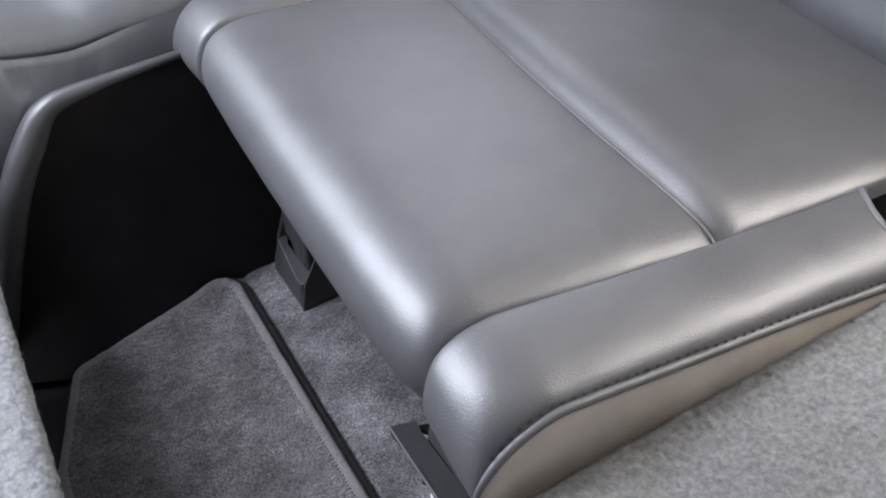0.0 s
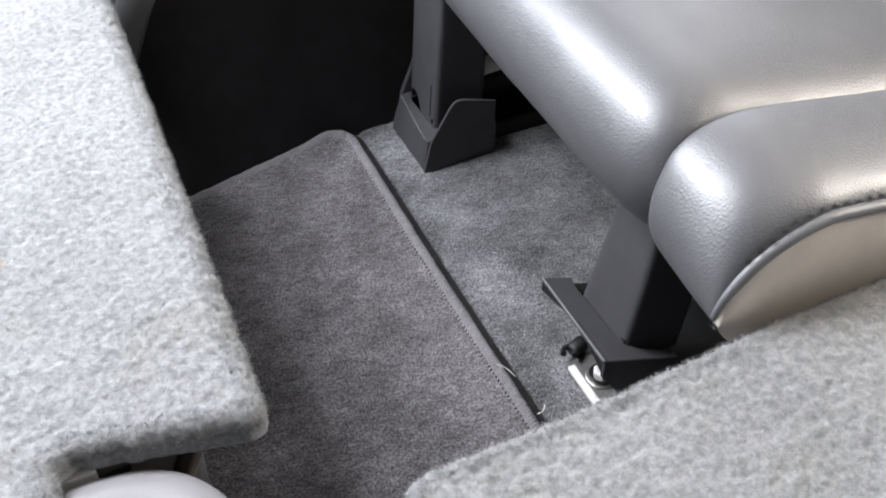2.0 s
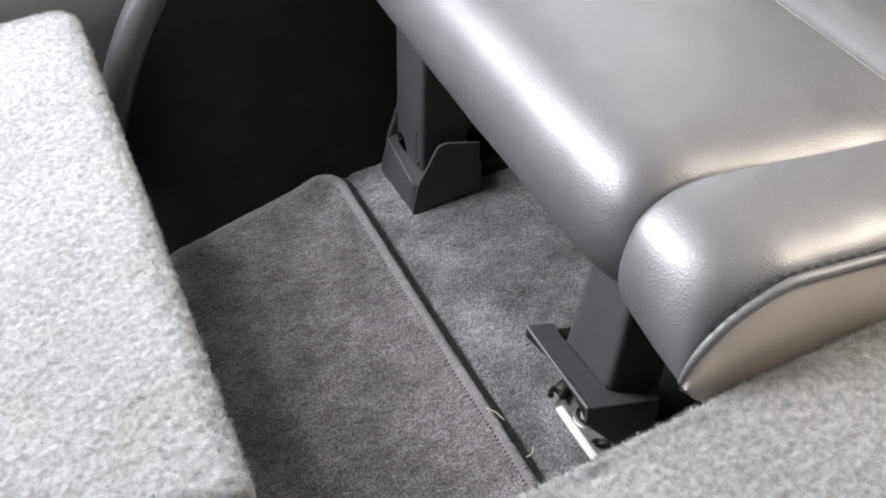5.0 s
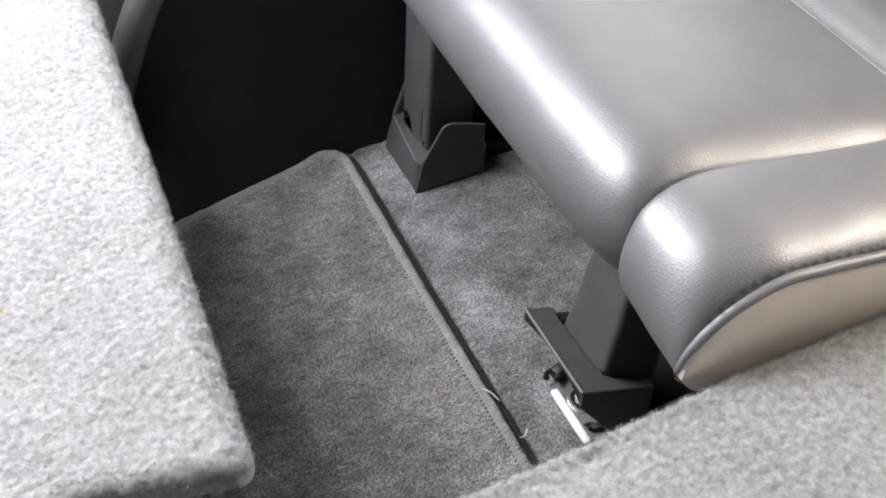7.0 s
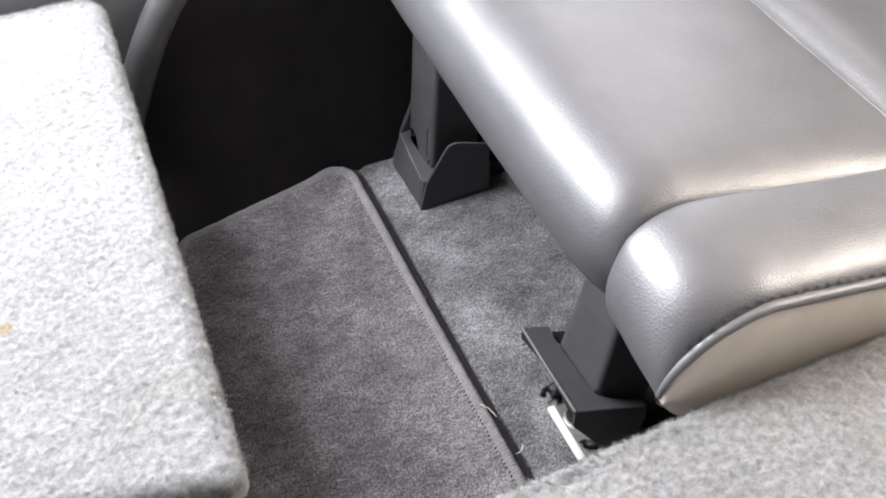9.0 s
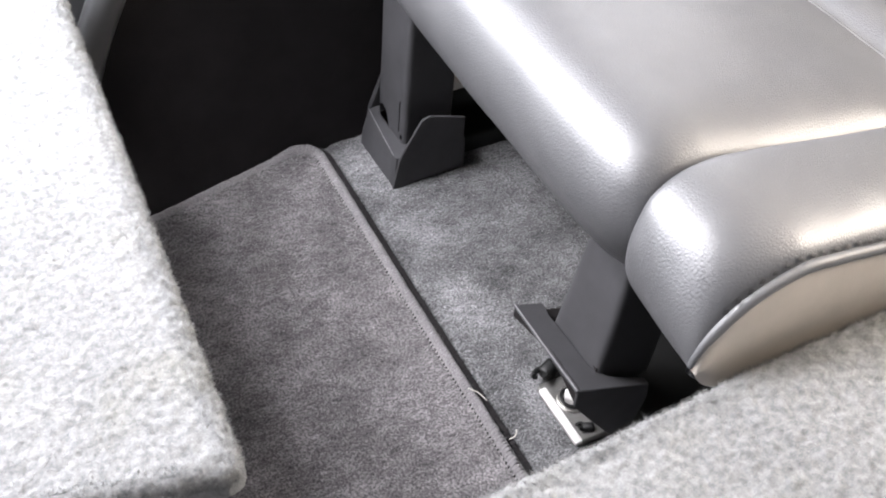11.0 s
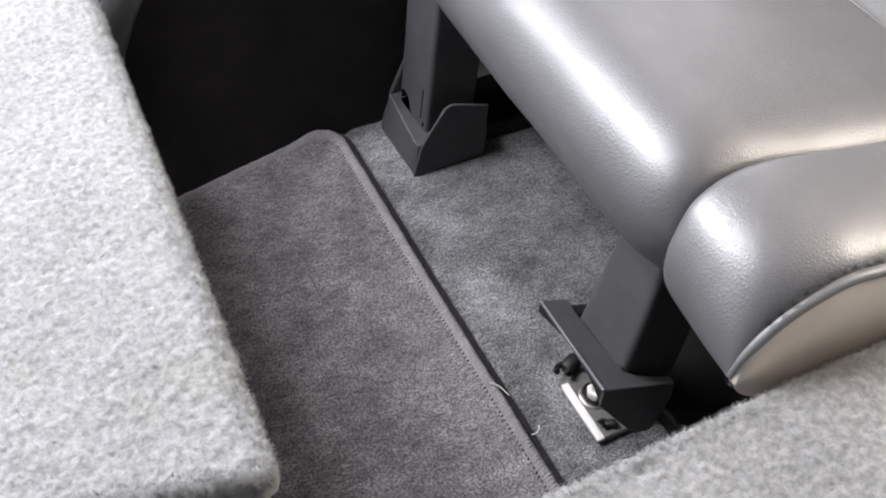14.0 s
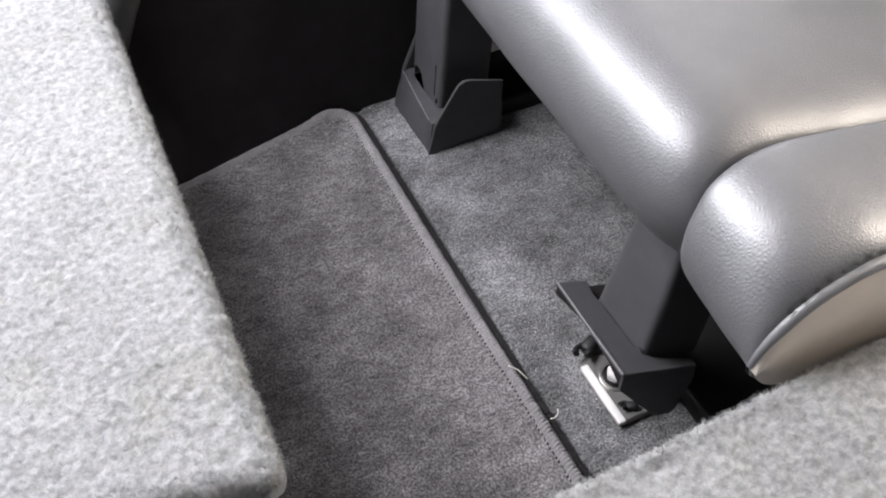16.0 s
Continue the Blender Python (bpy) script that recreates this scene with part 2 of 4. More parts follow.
def thing(name, base, label, category, group="", kind=""):
    ob = new(name)
    ob.location = base
    ob.empty_display_size = 0.05
    return tagged(ob, label, category, group, kind)


def grid_faces(nu, nv, closed_u=False):
    a = np.arange(nu * nv).reshape(nu, nv)
    rows = np.vstack([a, a[:1]]) if closed_u else a
    q = np.stack([rows[:-1, :-1], rows[1:, :-1], rows[1:, 1:], rows[:-1, 1:]], -1).reshape(-1, 4)
    return q


def sheet(name, grid, material, parent=None, label="", closed_u=False, smooth=True):
    nu, nv = grid.shape[:2]
    return attach(mesh_object(name, grid, grid_faces(nu, nv, closed_u).tolist(), material, smooth), parent, label)


def lattice(seed):
    return np.random.default_rng(seed).random((256, 256))


def soft_noise(x, y, size, seed):
    """Smooth noise, 0 to 1, with bumps of the given size in metres."""
    g = lattice(seed)
    u, v = np.asarray(x) / size + 100, np.asarray(y) / size + 100
    i, j = np.floor(u).astype(int), np.floor(v).astype(int)
    a, b = u - i, v - j
    a, b = a * a * (3 - 2 * a), b * b * (3 - 2 * b)
    p = lambda m, n: g[(i + m) % 256, (j + n) % 256]
    return (p(0, 0) * (1 - a) + p(1, 0) * a) * (1 - b) + (p(0, 1) * (1 - a) + p(1, 1) * a) * b


def nap(name, grids, count, length, width, lean, material, parent, label, keep=None):
    """Short fibres standing on the given sheets of points, joined into one mesh."""
    areas = []
    for g in grids:
        a, b, c, d = g[:-1, :-1], g[1:, :-1], g[1:, 1:], g[:-1, 1:]
        n = np.cross(c - a, d - b).reshape(-1, 3)
        areas.append((a.reshape(-1, 3), b.reshape(-1, 3), c.reshape(-1, 3), d.reshape(-1, 3), n))
    a, b, c, d, n = (np.concatenate(k) for k in zip(*areas))
    size = np.linalg.norm(n, axis=1)
    pick = RNG.choice(len(size), count, p=size / size.sum())
    u, v = RNG.random((2, count, 1))
    p = (a[pick] * (1 - u) + b[pick] * u) * (1 - v) + (d[pick] * (1 - u) + c[pick] * u) * v
    nn = n[pick] / np.maximum(size[pick, None], 1e-12)
    if keep is not None:
        ok = keep(p)
        p, nn = p[ok], nn[ok]
    m = len(p)
    way = nn + np.array(lean) + RNG.normal(0, 0.75, (m, 3))
    way /= np.linalg.norm(way, axis=1)[:, None]
    side = np.cross(way, RNG.normal(0, 1, (m, 3)))
    side *= width / np.linalg.norm(side, axis=1)[:, None] / 2
    tip = p + way * (length * (0.5 + RNG.random((m, 1))))
    verts = np.stack([p - side - nn * 0.0004, p + side - nn * 0.0004, tip], 1).reshape(-1, 3)
    order = np.arange(3 * m).reshape(-1, 3)
    away = np.einsum("ij,ij->i", np.cross(side, tip - p), nn) < 0
    order[away] = order[away][:, ::-1]
    faces = order.tolist()
    made = mesh_object(name, verts, faces, material)
    soft = nn + RNG.normal(0, 0.28, (m, 3))
    soft /= np.linalg.norm(soft, axis=1)[:, None]
    made.data.normals_split_custom_set_from_vertices(np.repeat(soft, 3, 0).tolist())
    return tagged(attach(made, parent, label), kind="stuff")


def tube(points, radius, sides=8, squash=1.0):
    """Rings of points round a path."""
    p = np.array(points, float)
    t = np.gradient(p, axis=0)
    t /= np.linalg.norm(t, axis=1)[:, None]
    up = np.array([0.0, 0.0, 1.0])
    if abs(t[:, 2]).mean() > 0.8:
        up = np.array([1.0, 0.0, 0.0])
    s = np.cross(t, up)
    s /= np.linalg.norm(s, axis=1)[:, None]
    w = np.cross(s, t)
    ang = np.linspace(0, 2 * np.pi, sides, endpoint=False)
    return p[None] + radius * (np.cos(ang)[:, None, None] * s[None] + squash * np.sin(ang)[:, None, None] * w[None])


def tube_part(name, points, radius, material, parent, label="", sides=8, squash=1.0):
    g = tube(points, radius, sides, squash)
    nu, nv = g.shape[:2]
    faces = grid_faces(nu, nv, True).tolist() + [[i * nv for i in range(nu)], [i * nv + nv - 1 for i in range(nu)]]
    return attach(mesh_object(name, g, faces, material), parent, label)


def spline(points, count):
    """Evenly spaced points on a smooth curve through the given ones."""
    p = np.array(points, float)
    q = np.vstack([2 * p[0] - p[1], p, 2 * p[-1] - p[-2]])
    out = []
    for k in range(len(p) - 1):
        a, b, c, d = q[k : k + 4]
        s = np.linspace(0, 1, 24, endpoint=False)[:, None]
        out.append(0.5 * (2 * b + (c - a) * s + (2 * a - 5 * b + 4 * c - d) * s**2 + (3 * b - a - 3 * c + d) * s**3))
    out = np.vstack([*out, p[-1:]])
    far = np.r_[0, np.cumsum(np.linalg.norm(np.diff(out, axis=0), axis=1))]
    at = np.linspace(0, far[-1], count)
    return np.stack([np.interp(at, far, out[:, k]) for k in range(out.shape[1])], 1)


def rounded(corners, radii, step=0.006):
    """A closed outline with rounded corners, run round evenly."""
    c = [np.array(p, float) for p in corners]
    pts = []
    for k, p in enumerate(c):
        a, b = c[k - 1] - p, c[(k + 1) % len(c)] - p
        a, b = a / np.linalg.norm(a), b / np.linalg.norm(b)
        half = math.acos(max(-1, min(1, float(a @ b)))) / 2
        r = radii[k] if isinstance(radii, (list, tuple)) else radii
        cut = r / math.tan(half)
        p0, p1 = p + a * cut, p + b * cut
        mid = p + (a + b) / np.linalg.norm(a + b) * (r / math.sin(half))
        for s in np.linspace(0, 1, 9):
            w = (p0 * (1 - s) + p1 * s) - mid
            pts.append(mid + w / max(np.linalg.norm(w), 1e-9) * r)
    pts = np.array(pts + pts[:1])
    far = np.r_[0, np.cumsum(np.linalg.norm(np.diff(pts, axis=0), axis=1))]
    at = np.linspace(0, far[-1], max(12, int(far[-1] / step)), endpoint=False)
    return np.stack([np.interp(at, far, pts[:, k]) for k in range(2)], 1)


def inward(outline):
    """Unit normals that point into a counter-clockwise outline."""
    t = np.roll(outline, -1, 0) - np.roll(outline, 1, 0)
    t /= np.linalg.norm(t, axis=1)[:, None]
    return np.stack([-t[:, 1], t[:, 0]], 1)


def extruded(outline, axis, low, high, bevel=0.002):
    """A bmesh: a plate with the given counter-clockwise outline, its edges bevelled. axis: the direction of its thickness."""
    bm = bmesh.new()
    n = inward(outline)
    rings = [(outline + n * bevel, low), (outline, low + bevel), (outline, high - bevel), (outline + n * bevel, high)]
    loops = []
    for pts, w in rings:
        if axis == "y":
            loops.append([bm.verts.new((p[0], w, p[1])) for p in pts])
        elif axis == "x":
            loops.append([bm.verts.new((w, p[0], p[1])) for p in pts])
        else:
            loops.append([bm.verts.new((p[0], p[1], w)) for p in pts])
    for a, b in zip(loops, loops[1:]):
        for k in range(len(a)):
            bm.faces.new((a[k], a[(k + 1) % len(a)], b[(k + 1) % len(a)], b[k]))
    bm.faces.new(loops[0])
    bm.faces.new(loops[-1])
    return bm


def box(x0, x1, y0, y1, z0, z1, bevel=0.004):
    bm = bmesh.new()
    bmesh.ops.create_cube(bm, size=1)
    for v in bm.verts:
        v.co = Vector((x0 + (v.co.x + 0.5) * (x1 - x0), y0 + (v.co.y + 0.5) * (y1 - y0), z0 + (v.co.z + 0.5) * (z1 - z0)))
    if bevel:
        bmesh.ops.bevel(bm, geom=bm.edges[:], offset=bevel, segments=3, profile=0.5, affect="EDGES")
    return bm


def disc_turned(profile, at, sides=32, axis=(0, 0, 1)):
    """A bmesh turned from (radius, height) pairs."""
    bm = bmesh.new()
    q = Vector((0, 0, 1)).rotation_difference(Vector(axis)).to_matrix()
    rings = []
    for r, h in profile:
        rings.append([bm.verts.new(Vector(at) + q @ Vector((r * math.cos(a), r * math.sin(a), h))) for a in np.linspace(0, 2 * np.pi, sides, endpoint=False)])
    for a, b in zip(rings, rings[1:]):
        for k in range(sides):
            bm.faces.new((a[k], a[(k + 1) % sides], b[(k + 1) % sides], b[k]))
    bm.faces.new(rings[0])
    bm.faces.new(rings[-1])
    return bm


def carve(ob, cutters):
    """Cuts real recesses into a solid part."""
    for bm in cutters:
        me = bpy.data.meshes.new("cutter")
        bmesh.ops.recalc_face_normals(bm, faces=bm.faces)
        bm.to_mesh(me)
        bm.free()
        tool = new("cutter", me)
        mod = ob.modifiers.new("recess", "BOOLEAN")
        mod.operation, mod.object, mod.solver = "DIFFERENCE", tool, "EXACT"
        bpy.context.view_layer.update()
        cut_mesh = bpy.data.meshes.new_from_object(ob.evaluated_get(bpy.context.evaluated_depsgraph_get()))
        ob.modifiers.clear()
        ob.data = cut_mesh
        bpy.data.objects.remove(tool)
        bpy.data.meshes.remove(me)
    ob.data.set_sharp_from_angle(angle=radians(32))


def squared(bm, x, y, power):
    """Turns the round sections about (x, y) into rounded squares."""
    for v in bm.verts:
        a = math.atan2(v.co.y - y, v.co.x - x)
        k = (abs(math.cos(a)) ** power + abs(math.sin(a)) ** power) ** (-1 / power)
        v.co.x, v.co.y = x + (v.co.x - x) * k, y + (v.co.y - y) * k
    return bm


# ---- the car's shell ----
def wall_with_window(name, axis, at, thick, a0, a1, z0, z1, w0, w1, v0, v1, material, label):
    """A wall across axis with one opening through it, as four butted blocks in one mesh."""
    bm = bmesh.new()
    for p0, p1, q0, q1 in ((a0, a1, z0, v0), (a0, a1, v1, z1), (a0, w0, v0, v1), (w1, a1, v0, v1)):
        if p1 - p0 < 1e-4 or q1 - q0 < 1e-4:
            continue
        piece = box(at, at + thick, p0, p1, q0, q1, 0) if axis == "x" else box(p0, p1, at, at + thick, q0, q1, 0)
        tmp = bpy.data.meshes.new("tmp")
        piece.to_mesh(tmp)
        piece.free()
        bm.from_mesh(tmp)
        bpy.data.meshes.remove(tmp)
    return tagged(part(name, bm, material, None, "", False), label, "wall", kind="structure")


def holed_roof():
    bm = bmesh.new()
    for x0, x1, y0, y1 in ((-1.9, -1.08, -1.6, 0.5), (0.2, 1.5, -1.6, 0.5), (-1.08, 0.2, -1.6, -0.28), (-1.08, 0.2, 0.31, 0.5), (-0.6, -0.59, -0.28, 0.31)):
        piece = box(x0, x1, y0, y1, 1.24, 1.28, 0)
        tmp = bpy.data.meshes.new("tmp")
        piece.to_mesh(tmp)
        piece.free()
        bm.from_mesh(tmp)
        bpy.data.meshes.remove(tmp)
    return bm


# out of view; its opening is added to suit the roof lamps
tagged(part("ceiling", holed_roof(), HEADLINER, None, "", False), "tan fabric headliner with a roof opening added for lamps", "ceiling", kind="structure")
wall_with_window("wall_far", "y", 0.34, 0.06, -1.9, 0.4, -0.06, 1.24, -1.75, -0.08, 0.65, 1.12, TRIM_LEATHER, "far body side of the car with its window opening")
wall_with_window("wall_far_rear", "y", 0.34, 0.06, 0.4, 1.5, -0.06, 1.24, 0.42, 1.03, 0.71, 1.05, TRIM_LEATHER, "far rear body side with its quarter window")
# dark, with a small opening, to block light as a person there would
wall_with_window("wall_near", "y", -1.6, 0.05, -1.9, 1.5, -0.06, 1.24, 0.2, 1.35, 0.68, 1.22, BACK_CLOTH, "unseen near body side, darkened in place of a person in the doorway")
# added out of view: holds the warm lamp, keeps rear light off the felt
wall_with_window("added_wall_near_rear", "y", -1.03, 0.05, 0.74, 1.44, 0.0, 1.24, 0.76, 1.36, 0.74, 1.235, BACK_CLOTH, "added unseen wall that holds the warm lamp and blocks rear light")
# out of view; dark and mostly closed to keep light off the cushion's nose
wall_with_window("wall_front", "x", -1.9, 0.06, -1.55, 0.34, -0.06, 1.24, -0.5, 0.3, 0.72, 1.14, BACK_CLOTH, "unseen dashboard end, dark and with a reduced opening to cut light")
wall_with_window("wall_rear", "x", 1.44, 0.06, -1.55, 0.34, -0.06, 1.24, -1.47, -0.03, 0.82, 1.235, HEADLINER, "rear end of the cabin with the rear window opening")

# ---- floor carpet ----
FX, FY = np.meshgrid(np.arange(-0.04, 0.5, 0.0013), np.arange(-0.76, 0.06, 0.0013), indexing="ij")


def floor_height(x, y):
    swell = 0.004 * (soft_noise(x, y, 0.16, 3) - 0.5) * np.clip((x - 0.01) * 25, 0, 1)
    ridge = 0.003 * np.exp(-(((x - 0.035) / 0.02) ** 2)) * np.clip(-y * 20, 0, 1) - 0.005 * np.exp(-(((x - 0.006) / 0.007) ** 2))
    return -0.003 + swell + ridge + 0.0012 * soft_noise(x, y, 0.012, 5) + 0.0014 * soft_noise(x, y, 0.0042, 6)


floor_grid = np.stack([FX, FY, floor_height(FX, FY) + 0.0009 * RNG.random(FX.shape)], -1)
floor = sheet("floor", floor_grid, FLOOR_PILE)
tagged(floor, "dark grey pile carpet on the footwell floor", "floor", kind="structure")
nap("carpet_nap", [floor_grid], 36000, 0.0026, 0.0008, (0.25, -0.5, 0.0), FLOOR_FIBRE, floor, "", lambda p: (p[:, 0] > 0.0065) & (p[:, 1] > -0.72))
tagged(part("floor_pan", box(-1.84, 1.44, -1.55, 0.34, -0.06, -0.02, 0), BLACK, None, "", False), "black underfloor of the car", "floor", kind="structure")

# ---- floor mat ----
mat_thing = thing("floor_mat", (-0.15, -0.45, 0.0), "grey carpeted floor mat with a bound, stitched edge", "floor mat")
MAT = rounded([(-0.36, -0.95), (-0.002, -0.95), (-0.002, 0.026), (-0.252, -0.0335), (-0.312, -0.19)], [0.03, 0.03, 0.035, 0.028, 0.08], 0.005)


def mat_height(x, y):
    return 0.0095 + 0.003 * (soft_noise(x, y, 0.12, 8) - 0.5) + 0.0012 * soft_noise(x, y, 0.01, 9) + 0.0014 * soft_noise(x, y, 0.0042, 10)


def inside(outline, x, y):
    x, y = np.asarray(x), np.asarray(y)
    hit = np.zeros(x.shape, bool)
    for (x0, y0), (x1, y1) in zip(outline, np.roll(outline, -1, 0)):
        cross = (y0 > y) != (y1 > y)
        hit ^= cross & (x < (x1 - x0) * (y - y0) / (y1 - y0 + 1e-15) + x0)
    return hit


def filled(outline, height, step, inset, name, material, parent, label=""):
    """A densely faceted surface over the inside of an outline."""
    core = outline + inward(outline) * inset
    lo, hi = core.min(0), core.max(0)
    X, Y = np.meshgrid(np.arange(lo[0], hi[0], step), np.arange(lo[1], hi[1], step), indexing="ij")
    ok = inside(core, X, Y)
    G = np.stack([X, Y, height(X, Y)], -1)
    q = grid_faces(*X.shape)
    q = q[ok.reshape(-1)[q].all(1)]
    used, back = np.unique(q, return_inverse=True)
    return attach(mesh_object(name, G.reshape(-1, 3)[used], back.reshape(-1, 4).tolist(), material), parent, label), G, core


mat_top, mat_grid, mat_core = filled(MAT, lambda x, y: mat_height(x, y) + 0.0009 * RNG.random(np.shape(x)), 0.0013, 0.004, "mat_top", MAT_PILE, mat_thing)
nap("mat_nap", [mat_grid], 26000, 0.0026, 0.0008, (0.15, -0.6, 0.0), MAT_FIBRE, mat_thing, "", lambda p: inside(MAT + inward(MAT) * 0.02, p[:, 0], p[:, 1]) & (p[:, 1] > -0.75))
FINE = rounded([(-0.36, -0.95), (-0.002, -0.95), (-0.002, 0.026), (-0.252, -0.0335), (-0.312, -0.19)], [0.03, 0.03, 0.035, 0.028, 0.08], 0.001)
fine_in = inward(FINE)


def edge_strip(name, profile, material, label, rib=0.0, drop=0.003):
    rows = []
    side = np.clip((FINE[:, 0] + 0.075) / 0.03, 0, 1)
    along = np.arange(len(FINE)) * 2 * np.pi / 4 + 0.7 * np.sin(np.arange(len(FINE)) * 0.08)
    for off, z in profile:
        ripple = rib * side * np.sin(along + off * 420)
        p = FINE + fine_in * off
        lump = 0.0008 * (soft_noise(p[:, 0], p[:, 1], 0.006, 14) - 0.5)
        rows.append(np.column_stack([p, mat_height(p[:, 0], p[:, 1]) - 0.0085 + z + lump + ripple - drop * (1 - side)]))
    sheet(name, np.stack(rows, 1), material, mat_thing, label, closed_u=True)
    return np.stack(rows, 1)


rope = edge_strip("binding", [(0.0175, 0.0065), (0.0168, 0.0102), (0.0148, 0.0128), (0.012, 0.0142), (0.0088, 0.0145), (0.0062, 0.0135), (0.0045, 0.0115), (0.0035, 0.0085)], BINDING, "grey bound edge with twisted overlock thread", 0.0011)
# strip coloured as the shadow between binding and carpet
edge_strip("edge_shade", [(0.0052, 0.0118), (0.0025, 0.0085), (0.0, 0.005), (-0.0035, 0.0025), (-0.0065, 0.001), (-0.0075, -0.006)], EDGE_SHADE, "dark strip, shadow painted along the outer edge", 0.0006, 0.012)


def stitches(name, path, spacing, length, width, material, parent, label="", across=0.0, out=None):
    """A row of small raised thread loops, joined."""
    far = np.r_[0, np.cumsum(np.linalg.norm(np.diff(path, axis=0), axis=1))]
    verts, faces = [], []
    for s in np.arange(spacing, far[-1] - length, spacing):
        a = np.array([np.interp(s, far, path[:, k]) for k in range(3)])
        b = np.array([np.interp(s + length, far, path[:, k]) for k in range(3)])
        t = (b - a) / np.linalg.norm(b - a)
        n = np.array([0, 0, 1.0]) if out is None else np.array([np.interp(s, far, out[:, k]) for k in range(3)])
        w = np.cross(t, n)
        w /= np.linalg.norm(w)
        b = b + w * across
        up = n * width * (0.7 if out is None else 0.25)
        k = len(verts)
        m = (a + b) / 2
        verts += [a, m - w * width / 2, m + up, m + w * width / 2, b]
        faces += [(k, k + 2, k + 1), (k, k + 3, k + 2), (k + 4, k + 1, k + 2), (k + 4, k + 2, k + 3)]
    ob = attach(mesh_object(name, verts, faces, material), parent, label)
    return tagged(ob, kind="stuff")


nap("binding_nap", [rope[:, ::-1]], 9000, 0.0018, 0.0007, (-0.5, 0.3, -0.3), BINDING_FIBRE, mat_thing, "", lambda p: (p[:, 0] > np.where(p[:, 1] > -0.03, -0.07, -0.0165)) & (p[:, 0] < -0.0045) & (p[:, 1] > -0.75))
path = np.array([(-0.0192, y, mat_height(-0.0192, y) + 0.0026) for y in np.linspace(-0.9, -0.012, 300)])
# raised dark loops paint the shaded holes between the stitches
stitches("stitching", path, 0.0054, 0.0042, 0.003, HOLE_SHADE, mat_thing, "dark marks painted as shaded stitch holes along the binding", 0.001)
path = np.array([(-0.0202, y, mat_height(-0.0202, y) + 0.0032) for y in np.linspace(-0.9, -0.012, 300)])
stitches("stitching", path, 0.0042, 0.0022, 0.0014, YARN, mat_thing, "pale grey zigzag stitching", 0.0022)
for pts in ([(-0.012, -0.415, 0.013), (-0.011, -0.425, 0.017), (-0.006, -0.433, 0.018), (-0.002, -0.445, 0.0165)],
            [(-0.003, -0.494, 0.015), (0.0, -0.497, 0.02), (0.004, -0.494, 0.021), (0.007, -0.489, 0.018)]):
    tube_part("loose_thread", spline(pts, 14), 0.0006, PALE_YARN, mat_thing, "pale frayed thread", 5)

# ---- seat ----
seat = thing("rear_seat", (0.1, -0.3, 0.0), "grey leather car seat cushion on two plastic-covered legs", "car seat")
Y0, Y1 = -0.588, -0.032
SEAM_X = 0.312
SKEW = 0.02  # the cushion stands a little askew
PROFILE = [(0.16, 0.258), (0.11, 0.264), (0.075, 0.273), (0.048, 0.288), (0.024, 0.311), (0.0085, 0.337), (0.0045, 0.36), (0.009, 0.382), (0.02, 0.401),
           (0.04, 0.413), (0.066, 0.417), (0.10, 0.4145), (0.2, 0.401), (SEAM_X, 0.384), (0.45, 0.365), (0.58, 0.349), (0.70, 0.335)]
curve = spline(PROFILE, 420)
tang = np.gradient(curve, axis=0)
tang /= np.linalg.norm(tang, axis=1)[:, None]
nrm = np.stack([-tang[:, 1], tang[:, 0]], 1)
top_side = np.arange(len(curve)) > np.argmin(curve[:, 0])
cut = int(np.argmax(top_side & (curve[:, 0] >= SEAM_X)))


def crease(d, depth=0.0055, width=0.007):
    return -depth * np.exp(-np.abs(d) / width) - 0.004 * np.exp(-((d / 0.0018) ** 2))


def swing(c):
    return 0.009 * np.exp(-(((c[:, 0] - 0.07) / 0.08) ** 2)) * np.clip((c[:, 1] - 0.36) / 0.04, 0, 1)


def cushion(name, idx, y0, y1, seam_start, seam_end, swell, parent):
    c, n = curve[idx], nrm[idx]
    far = np.r_[0, np.cumsum(np.linalg.norm(np.diff(c, axis=0), axis=1))]
    ys = y0 + (y1 - y0) * (0.5 - 0.5 * np.cos(np.pi * np.linspace(0, 1, 110)))
    D, YY = np.meshgrid(far, ys, indexing="ij")
    lift = -0.0115 * np.exp(-(((YY - y0) / 0.026) ** 1.5)) - 0.0045 * np.exp(-(((YY - y0) / 0.011) ** 1.6)) - 0.0135 * np.exp(-(((YY - y0) / 0.0024) ** 1.3)) + crease(y1 - YY)
    if seam_end:
        e = far[-1] - D
        lift += -0.006 * np.exp(-((e / 0.035) ** 1.2)) - 0.004 * np.exp(-((e / 0.0042) ** 1.6))
    if seam_start:
        lift += 0.0085 * np.exp(-((D / 0.09) ** 2)) * (1 - 0.9 * np.exp(-(((YY - y0) / 0.045) ** 2))) - 0.018 * np.exp(-((D / 0.015) ** 1.4))
    u = (YY - y0) / (y1 - y0)
    lift += swell * np.sin(np.pi * u) ** 0.7
    lift += 0.0012 * (soft_noise(D, YY, 0.05, 21) - 0.5) * np.clip(np.minimum(YY - y0, y1 - YY) * 40, 0, 1)
    X = c[:, :1] + n[:, :1] * lift - 0.008 * np.sin(np.pi * u) * np.exp(-(((c[:, :1] - SEAM_X) / 0.1) ** 2)) * (c[:, 1:] > 0.33)
    Z = c[:, 1:] + n[:, 1:] * lift
    return sheet(name, np.stack([X + SKEW * (YY - Y0), YY + swing(c)[:, None] * np.exp(-(YY - y0) / 0.06), Z], -1), LEATHER, parent)


